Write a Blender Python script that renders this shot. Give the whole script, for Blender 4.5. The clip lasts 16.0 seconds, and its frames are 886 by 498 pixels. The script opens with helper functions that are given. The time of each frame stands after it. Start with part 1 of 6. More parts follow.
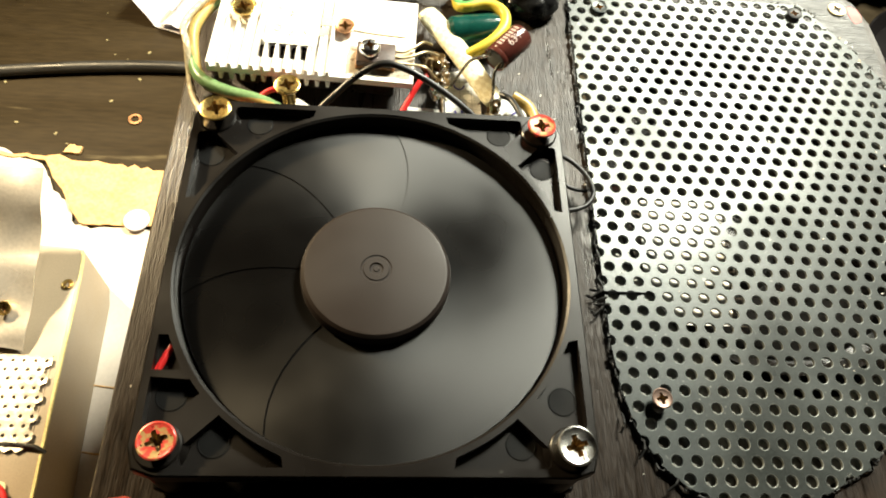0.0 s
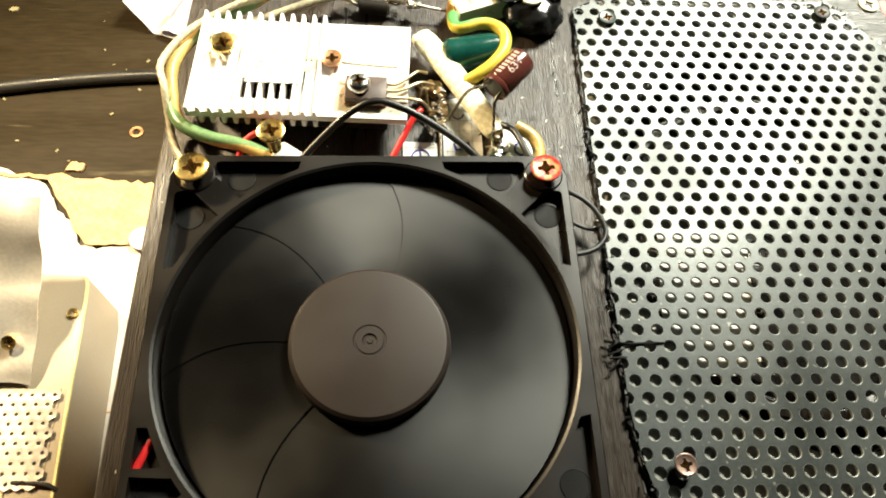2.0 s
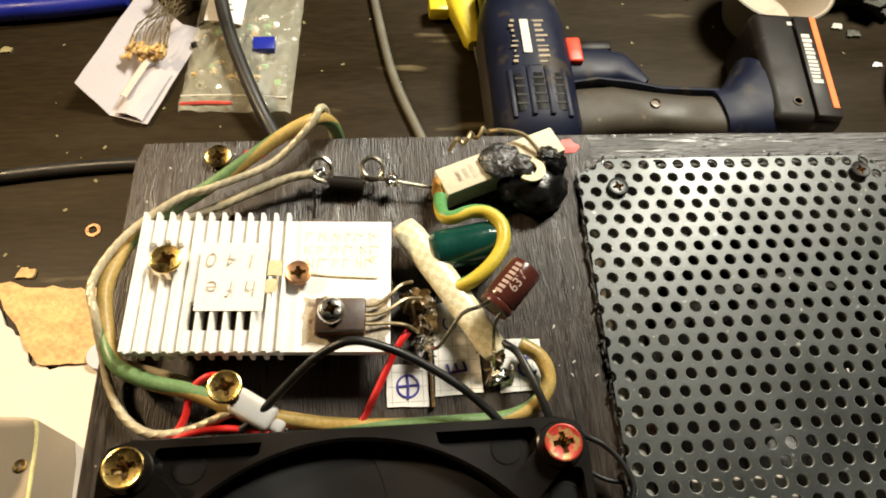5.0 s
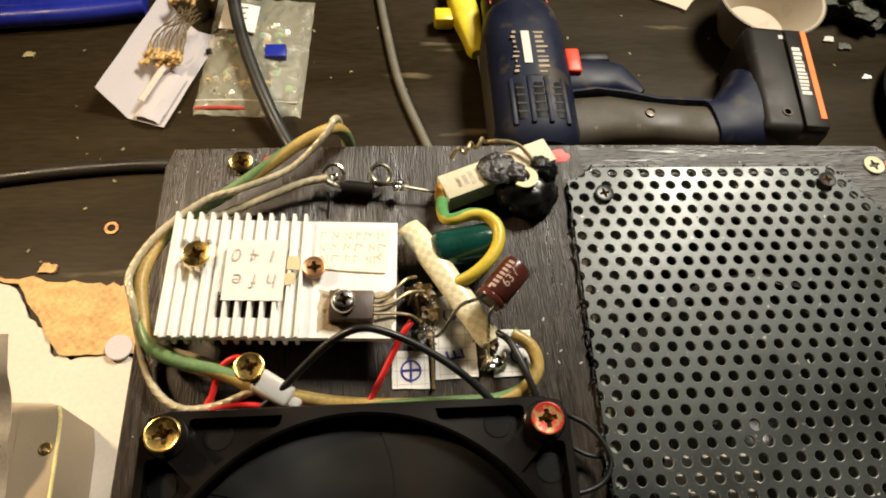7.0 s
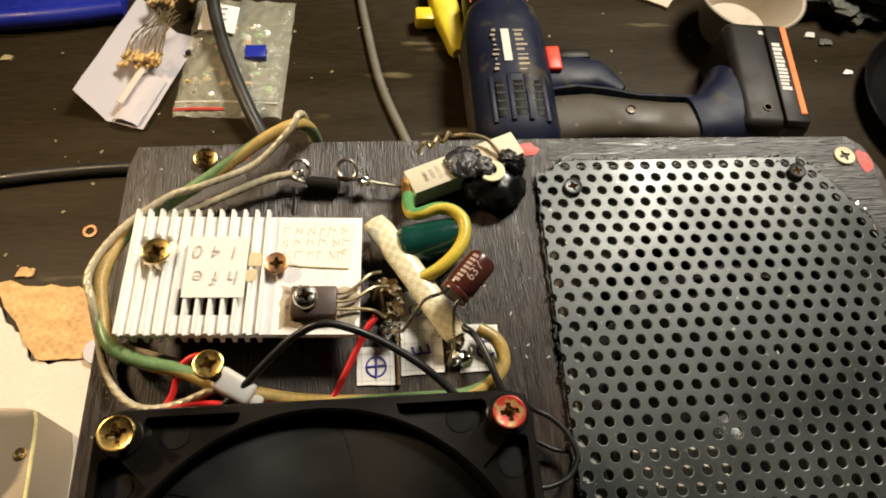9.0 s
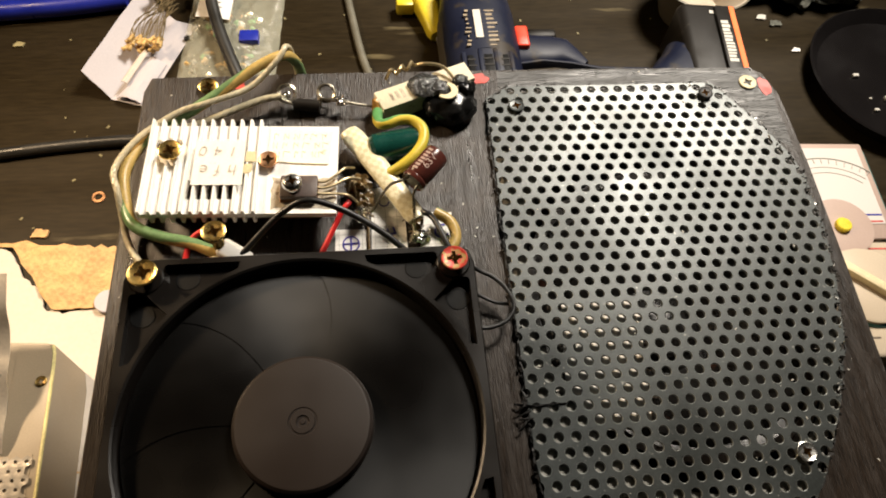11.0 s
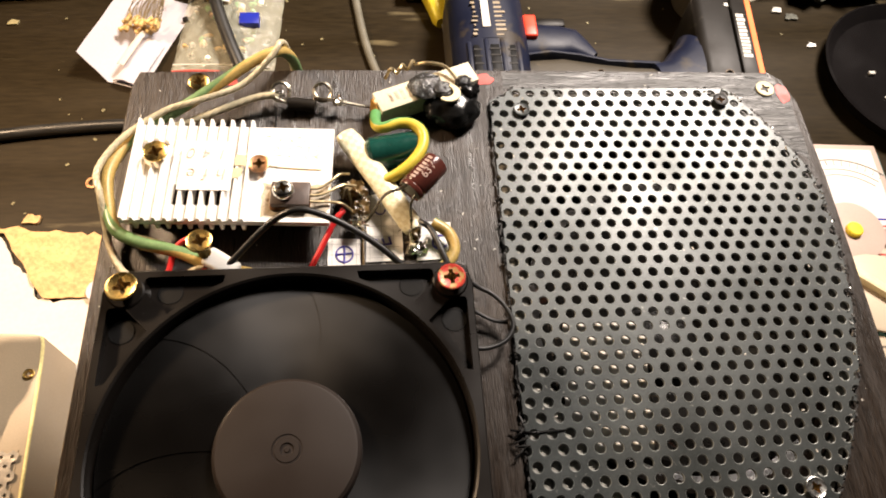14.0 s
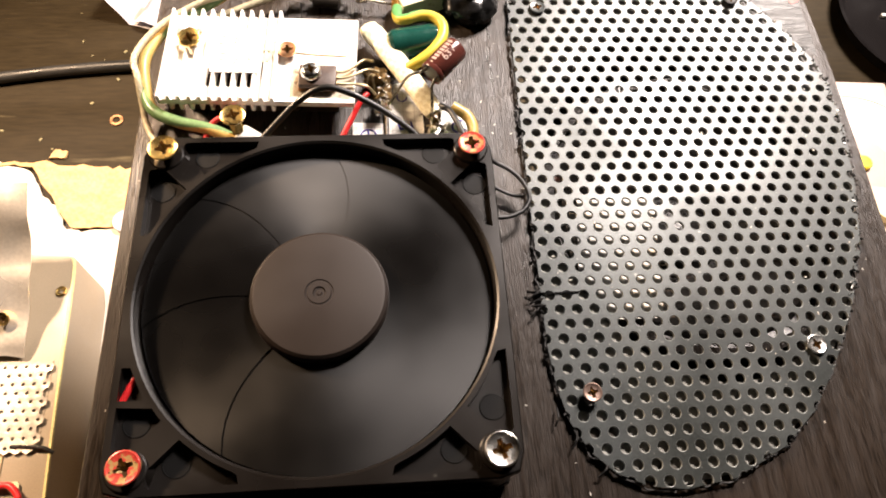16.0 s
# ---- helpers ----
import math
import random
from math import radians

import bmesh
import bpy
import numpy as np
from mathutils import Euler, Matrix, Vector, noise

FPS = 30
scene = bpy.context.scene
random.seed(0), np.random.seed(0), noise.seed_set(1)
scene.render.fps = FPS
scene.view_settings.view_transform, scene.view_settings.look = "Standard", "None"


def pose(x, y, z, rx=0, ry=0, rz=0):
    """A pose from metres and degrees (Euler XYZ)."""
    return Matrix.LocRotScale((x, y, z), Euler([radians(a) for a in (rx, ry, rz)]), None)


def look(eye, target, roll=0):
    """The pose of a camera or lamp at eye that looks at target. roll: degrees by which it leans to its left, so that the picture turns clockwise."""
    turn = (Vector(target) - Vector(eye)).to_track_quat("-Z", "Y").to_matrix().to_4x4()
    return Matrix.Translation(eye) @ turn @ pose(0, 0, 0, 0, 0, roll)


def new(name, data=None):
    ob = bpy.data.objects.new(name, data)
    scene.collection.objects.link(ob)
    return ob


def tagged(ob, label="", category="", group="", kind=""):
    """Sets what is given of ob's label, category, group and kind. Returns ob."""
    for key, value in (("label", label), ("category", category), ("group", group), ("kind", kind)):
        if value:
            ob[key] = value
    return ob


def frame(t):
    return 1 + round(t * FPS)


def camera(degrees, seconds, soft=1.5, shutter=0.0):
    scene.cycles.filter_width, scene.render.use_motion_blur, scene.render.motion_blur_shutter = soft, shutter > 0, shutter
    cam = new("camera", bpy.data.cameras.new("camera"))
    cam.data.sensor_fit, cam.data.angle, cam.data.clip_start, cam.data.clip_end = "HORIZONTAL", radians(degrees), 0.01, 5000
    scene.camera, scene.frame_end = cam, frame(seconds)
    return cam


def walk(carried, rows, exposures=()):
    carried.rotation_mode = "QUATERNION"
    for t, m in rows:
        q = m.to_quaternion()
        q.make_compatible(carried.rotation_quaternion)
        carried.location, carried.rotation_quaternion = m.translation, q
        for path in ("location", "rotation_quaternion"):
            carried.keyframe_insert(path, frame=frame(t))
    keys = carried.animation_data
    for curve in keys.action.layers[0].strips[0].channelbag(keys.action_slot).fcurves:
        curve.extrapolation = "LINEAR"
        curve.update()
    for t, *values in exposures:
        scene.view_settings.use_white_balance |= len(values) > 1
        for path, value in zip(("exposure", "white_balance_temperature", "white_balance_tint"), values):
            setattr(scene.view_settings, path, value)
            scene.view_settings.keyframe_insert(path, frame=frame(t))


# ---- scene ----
cam = camera(63.7, 16.0, soft=1.9)
PATH = [
    (0, (0.0, -0.099, 0.212), (0.184, 0.893, -1.514), 11.1),
    (0.5, (0.013, -0.105, 0.211), (0.065, 0.83, -1.557), 5.0),
    (1, (0.007, -0.1, 0.219), (0.079, 0.83, -1.55), 5.3),
    (1.5, (-0.002, -0.087, 0.219), (0.074, 0.844, -1.549), 5.8),
    (2, (0.008, -0.068, 0.21), (0.132, 0.857, -1.559), 6.4),
    (2.5, (0.008, -0.039, 0.221), (0.138, 0.909, -1.535), 5.1),
    (3, (0.01, -0.025, 0.223), (0.158, 0.928, -1.529), 5.1),
    (3.5, (0.015, -0.017, 0.217), (0.188, 0.942, -1.53), 6.3),
    (4, (0.016, 0.0, 0.219), (0.203, 0.949, -1.532), 6.9),
    (4.5, (0.011, 0.014, 0.212), (0.193, 0.951, -1.545), 7.1),
    (4.7, (0.01, 0.016, 0.207), (0.188, 0.938, -1.559), 7.3),
    (7, (0.008, 0.003, 0.229), (0.173, 0.932, -1.534), 7.5),
    (7.5, (0.006, 0.003, 0.225), (0.172, 0.946, -1.531), 7.4),
    (8, (0.009, 0.004, 0.228), (0.174, 0.934, -1.535), 7.4),
    (8.5, (0.012, 0.001, 0.229), (0.176, 0.933, -1.533), 7.2),
    (9, (0.018, 0.001, 0.226), (0.199, 0.936, -1.532), 7.6),
    (9.5, (0.018, -0.021, 0.239), (0.207, 0.909, -1.521), 7.9),
    (9.7, (0.019, -0.03, 0.242), (0.205, 0.906, -1.516), 7.4),
    (11.8, (0.025, -0.071, 0.25), (0.226, 0.905, -1.484), 7.3),
    (12, (0.025, -0.071, 0.25), (0.225, 0.897, -1.489), 7.5),
    (12.5, (0.031, -0.073, 0.246), (0.229, 0.89, -1.496), 7.6),
    (13, (0.032, -0.067, 0.238), (0.219, 0.858, -1.526), 7.2),
    (13.5, (0.029, -0.039, 0.244), (0.219, 0.883, -1.521), 8.3),
    (14, (0.028, -0.048, 0.244), (0.215, 0.874, -1.521), 8.5),
    (14.5, (0.022, -0.077, 0.24), (0.193, 0.844, -1.528), 8.2),
    (15, (0.018, -0.088, 0.242), (0.16, 0.809, -1.54), 7.2),
    (15.5, (0.021, -0.089, 0.241), (0.165, 0.803, -1.543), 6.5),
    (16, (0.022, -0.09, 0.238), (0.178, 0.791, -1.551), 7.2),
]
walk(cam, [(t, look(eye, target, roll)) for t, eye, target, roll in PATH], [
    (0.0, 0.98, 6400, 3), (1.0, 1.25, 6400, 2), (2.5, 0.78, 6400, 4), (3.5, 0.05, 6450, 8), (4.5, -0.08, 6550, 9), (7.0, -0.35, 6650, 11), (9.5, -0.42, 6600, 13),
    (12.0, 0.22, 6500, 16), (13.0, 0.52, 6450, 18), (14.0, 0.32, 6600, 21), (15.0, 0.74, 6550, 22), (16.0, 0.96, 6500, 24)])

# ---- light: a shaded room lamp high on the far right, a desk lamp on the far left ----
world = bpy.data.worlds.new("room_dark")
scene.world = world
world.use_nodes = True
world.node_tree.nodes["Background"].inputs[0].default_value = (0.9, 0.8, 0.65, 1)
world.node_tree.nodes["Background"].inputs[1].default_value = 0.02


def lamp(name, kind, at, target, watts, colour, size=0.2, spot=60.0, blend=0.5):
    data = bpy.data.lights.new(name, kind)
    data.energy, data.color = watts, colour
    if kind == "AREA":
        data.shape, data.size = "DISK", size
    else:
        data.shadow_soft_size = size
        data.spot_size, data.spot_blend = radians(spot), blend
    ob = new(name, data)
    ob.matrix_world = look(at, target)
    return ob


lamp("room_lamp", "SPOT", (0.62, 0.86, 0.95), (0.20, 0.43, -0.10), 190.0, (1.0, 0.94, 0.80), size=0.19, spot=56, blend=0.9)
lamp("desk_lamp", "SPOT", (-0.53, 0.42, 0.38), (-0.20, 0.13, -0.20), 34.0, (1.0, 0.74, 0.44), size=0.04, spot=84, blend=1.0)

# ---- builders: all measures in millimetres ----
WORLD_OF = {}


def tidy(bm, angle=32.0):
    bmesh.ops.recalc_face_normals(bm, faces=bm.faces)
    for f in bm.faces:
        f.smooth = True
    lim = radians(angle)
    for e in bm.edges:
        if len(e.link_faces) != 2 or e.calc_face_angle(0) > lim:
            e.smooth = False


def thing(name, at, label, category, group="", kind="", rz=0.0, rx=0.0, ry=0.0):
    ob = new(name)
    m = pose(at[0] / 1000, at[1] / 1000, at[2] / 1000, rx, ry, rz)
    ob.matrix_world = m
    ob.empty_display_size = 0.01
    WORLD_OF[ob] = m
    return tagged(ob, label, category, group, kind)


def part(name, bm, mats, parent, label="", local=False, angle=32.0, kind=""):
    """Links a bmesh as one mesh object under a thing or a part; its measures are the world's, or the thing's own where local."""
    tidy(bm, angle)
    bmesh.ops.scale(bm, vec=(0.001, 0.001, 0.001), verts=bm.verts)
    me = bpy.data.meshes.new(name)
    base = WORLD_OF[parent] if parent else Matrix()
    if not local:
        bmesh.ops.transform(bm, matrix=base.inverted(), verts=bm.verts)
    bm.to_mesh(me)
    bm.free()
    for m in (mats if isinstance(mats, (list, tuple)) else [mats]):
        me.materials.append(m)
    ob = new(name, me)
    if parent:
        ob.parent = parent
        WORLD_OF[ob] = base
    return tagged(ob, label, kind=kind)


def setting(name, bm, mats, label, category, angle=32.0, kind="structure"):
    ob = part(name, bm, mats, None, label, angle=angle)
    WORLD_OF[ob] = Matrix()
    return tagged(ob, category=category, kind=kind)


def block(bm, x0, x1, y0, y1, z0, z1, bevel=0.0, segs=2, m=None, mi=0):
    made = bmesh.ops.create_cube(bm, size=1.0)["verts"]
    bmesh.ops.scale(bm, vec=(x1 - x0, y1 - y0, z1 - z0), verts=made)
    bmesh.ops.translate(bm, vec=((x0 + x1) / 2, (y0 + y1) / 2, (z0 + z1) / 2), verts=made)
    faces = set(f for v in made for f in v.link_faces)
    if bevel:
        res = bmesh.ops.bevel(bm, geom=list(set(e for v in made for e in v.link_edges)), offset=bevel, segments=segs, affect="EDGES", profile=0.5)
        made = list(set(made) & set(bm.verts) | set(res["verts"]))
        faces = set(f for v in made for f in v.link_faces)
    for f in faces:
        f.material_index = mi
    if m is not None:
        bmesh.ops.transform(bm, matrix=m, verts=list(set(v for f in faces for v in f.verts)))
    return bm


def loft(bm, rings, close_start=True, close_end=True, loop=True, mi=0):
    """Skins rings of equally many points."""
    rows = [[bm.verts.new(p) for p in r] for r in rings]
    n = len(rows[0])
    for a, b in zip(rows, rows[1:]):
        for i in range(n if loop else n - 1):
            f = bm.faces.new((a[i], a[(i + 1) % n], b[(i + 1) % n], b[i]))
            f.material_index = mi(i) if callable(mi) else mi
    if close_start:
        bm.faces.new(rows[0][::-1]).material_index = 0 if callable(mi) else mi
    if close_end:
        bm.faces.new(rows[-1]).material_index = 0 if callable(mi) else mi
    return rows


def circle(r, z, n=32, cx=0.0, cy=0.0, ph=0.0):
    return [Vector((cx + r * math.cos(2 * math.pi * i / n + ph), cy + r * math.sin(2 * math.pi * i / n + ph), z)) for i in range(n)]


def revolve(bm, profile, n=32, cx=0.0, cy=0.0, m=None, mi=0, close=(True, True)):
    rings = [circle(max(r, 0.001), z, n, cx, cy) for r, z in profile]
    if m is not None:
        rings = [[m @ p for p in r] for r in rings]
    loft(bm, rings, close[0], close[1], mi=mi)
    return bm


def spline(points, step=1.5):
    """A smooth line through points (Catmull-Rom), at about even steps."""
    p = [Vector(q) for q in points]
    p = [2 * p[0] - p[1]] + p + [2 * p[-1] - p[-2]]
    out = []
    for a, b, c, d in zip(p, p[1:], p[2:], p[3:]):
        n = max(2, int((c - b).length / step))
        for i in range(n):
            t = i / n
            out.append(0.5 * (2 * b + (c - a) * t + (2 * a - 5 * b + 4 * c - d) * t * t + (3 * b - a - 3 * c + d) * t ** 3))
    out.append(p[-2])
    return out


def tube(bm, points, r, n=10, step=1.5, mi=0, lobes=0, depth=0.0, twist=0.0, smooth=True, taper=None):
    """A wire along points. lobes, depth and twist (turns per mm) make it stranded."""
    pts = spline(points, step) if smooth else [Vector(q) for q in points]
    up = Vector((0.13, 0.31, 0.94))
    rings, run = [], 0.0
    for i, q in enumerate(pts):
        d = (pts[min(i + 1, len(pts) - 1)] - pts[max(i - 1, 0)]).normalized()
        side = d.cross(up)
        side = side.normalized() if side.length > 1e-4 else Vector((1, 0, 0))
        up = side.cross(d).normalized()
        if i:
            run += (q - pts[i - 1]).length
        rr = r if taper is None else r * taper(i / (len(pts) - 1))
        ring = []
        for k in range(n):
            a = 2 * math.pi * k / n + 2 * math.pi * twist * run
            s = rr * (1 + depth * math.cos(lobes * 2 * math.pi * k / n)) if lobes else rr
            ring.append(q + side * (s * math.cos(a)) + up * (s * math.sin(a)))
        rings.append(ring)
    loft(bm, rings, mi=mi)
    return bm


def blob(bm, at, size, seed=0, rough=0.25, sub=3, freq=1.3, mi=0, floor=None):
    made = bmesh.ops.create_icosphere(bm, subdivisions=sub, radius=1.0)["verts"]
    for v in made:
        k = 1 + rough * noise.noise(v.co * freq + Vector((seed * 7.3, seed * 3.1, seed))) + 0.4 * rough * noise.noise(v.co * freq * 3 + Vector((seed, 0, seed)))
        v.co = Vector(at) + Vector((v.co.x * size[0], v.co.y * size[1], v.co.z * size[2])) * k
        if floor is not None:
            v.co.z = max(v.co.z, floor)
    for f in set(f for v in made for f in v.link_faces):
        f.material_index = mi
    return bm


def sheet(bm, grid, thick=0.4, mi=0):
    """A thin sheet from a grid of points, with thickness downward along the normals."""
    rows = [[bm.verts.new(p) for p in r] for r in grid]
    faces = []
    for a, b in zip(rows, rows[1:]):
        for i in range(len(a) - 1):
            f = bm.faces.new((a[i], a[i + 1], b[i + 1], b[i]))
            f.material_index = mi
            faces.append(f)
    bmesh.ops.recalc_face_normals(bm, faces=faces)
    bmesh.ops.solidify(bm, geom=faces, thickness=thick)
    return bm


def extrude_outline(bm, pts, z0, z1, mi=0):
    """A slab from a closed outline."""
    lo = [bm.verts.new((p[0], p[1], z0)) for p in pts]
    hi = [bm.verts.new((p[0], p[1], z1)) for p in pts]
    n = len(pts)
    fs = [bm.faces.new(lo[::-1]), bm.faces.new(hi)]
    fs += [bm.faces.new((lo[i], lo[(i + 1) % n], hi[(i + 1) % n], hi[i])) for i in range(n)]
    for f in fs:
        f.material_index = mi
    return bm


def rough_outline(pts, wobble, step=3.0, seed=0):
    out = []
    n = len(pts)
    for i in range(n):
        a, b = Vector(pts[i]), Vector(pts[(i + 1) % n])
        k = max(1, int((b - a).length / step))
        for j in range(k):
            q = a.lerp(b, j / k)
            w = wobble * noise.noise(Vector((q.x * 0.31, q.y * 0.31, seed * 5.7))) * 2
            d = (b - a).normalized()
            out.append((q.x - d.y * w, q.y + d.x * w))
    return out


# ---- materials ----
def material(name, colour, rough=0.5, metal=0.0, vary=0.25, big=60.0, fine=900.0, stretch=(1, 1, 1), bump=0.15, dist=0.0002, rough_vary=0.12,
             second=None, second_amount=0.35, second_scale=90.0, coat=0.0, trans=0.0, ior=1.45, alpha=1.0, rnd=0.0, spec=0.5, pores=None):
    """Principled surface with broad patches, fine grain and fine relief. second: the colour of stains or wear."""
    m = bpy.data.materials.new(name)
    m.use_nodes = True
    nt = m.node_tree
    N, L = nt.nodes, nt.links
    bsdf = N["Principled BSDF"]
    tex = N.new("ShaderNodeTexCoord")
    mp = N.new("ShaderNodeMapping")
    mp.inputs["Scale"].default_value = stretch
    L.new(tex.outputs["Object"], mp.inputs["Vector"])

    def noise_tex(scale, detail=4.0):
        n = N.new("ShaderNodeTexNoise")
        n.inputs["Scale"].default_value = scale
        n.inputs["Detail"].default_value = detail
        L.new(mp.outputs[0], n.inputs["Vector"])
        return n.outputs["Fac"]

    a, b = noise_tex(big, 3.0), noise_tex(fine, 5.0)
    if pores:
        pr = N.new("ShaderNodeMapRange")
        pr.inputs["From Min"].default_value, pr.inputs["From Max"].default_value = pores
        L.new(b, pr.inputs["Value"])
        b = pr.outputs[0]
    mix = N.new("ShaderNodeMath")
    mix.operation = "ADD"
    L.new(a, mix.inputs[0]), L.new(b, mix.inputs[1])
    rg = N.new("ShaderNodeMapRange")
    rg.inputs["From Min"].default_value, rg.inputs["From Max"].default_value = 0.7, 1.3
    rg.inputs["To Min"].default_value, rg.inputs["To Max"].default_value = 1 - vary, 1 + vary
    L.new(mix.outputs[0], rg.inputs["Value"])
    col = N.new("ShaderNodeVectorMath")
    col.operation = "SCALE"
    col.inputs[0].default_value = colour[:3]
    last = rg.outputs[0]
    if rnd:
        info = N.new("ShaderNodeObjectInfo")
        r2 = N.new("ShaderNodeMapRange")
        r2.inputs["To Min"].default_value, r2.inputs["To Max"].default_value = 1 - rnd, 1 + rnd
        L.new(info.outputs["Random"], r2.inputs["Value"])
        mul = N.new("ShaderNodeMath")
        mul.operation = "MULTIPLY"
        L.new(last, mul.inputs[0]), L.new(r2.outputs[0], mul.inputs[1])
        last = mul.outputs[0]
    L.new(last, col.inputs["Scale"])
    out = col.outputs[0]
    if second:
        c = noise_tex(second_scale, 6.0)
        s = N.new("ShaderNodeMapRange")
        s.inputs["From Min"].default_value, s.inputs["From Max"].default_value = 0.72 - second_amount * 0.5, 0.80 - second_amount * 0.5
        L.new(c, s.inputs["Value"])
        mx = N.new("ShaderNodeMix")
        mx.data_type = "RGBA"
        L.new(s.outputs[0], mx.inputs["Factor"]), L.new(out, mx.inputs["A"])
        mx.inputs["B"].default_value = (*second[:3], 1)
        out = mx.outputs["Result"]
    L.new(out, bsdf.inputs["Base Color"])
    r = N.new("ShaderNodeMapRange")
    r.inputs["From Min"].default_value, r.inputs["From Max"].default_value = 0.3, 0.7
    r.inputs["To Min"].default_value, r.inputs["To Max"].default_value = max(0.02, rough - rough_vary), min(1, rough + rough_vary)
    L.new(a, r.inputs["Value"]), L.new(r.outputs[0], bsdf.inputs["Roughness"])
    bsdf.inputs["Metallic"].default_value = metal
    bsdf.inputs["IOR"].default_value = ior
    bsdf.inputs["Specular IOR Level"].default_value = spec
    bsdf.inputs["Coat Weight"].default_value = coat
    bsdf.inputs["Coat Roughness"].default_value = 0.15
    bsdf.inputs["Transmission Weight"].default_value = trans
    bsdf.inputs["Alpha"].default_value = alpha
    if bump:
        bp = N.new("ShaderNodeBump")
        bp.inputs["Strength"].default_value, bp.inputs["Distance"].default_value = bump, dist
        L.new(b, bp.inputs["Height"]), L.new(bp.outputs[0], bsdf.inputs["Normal"])
    return m


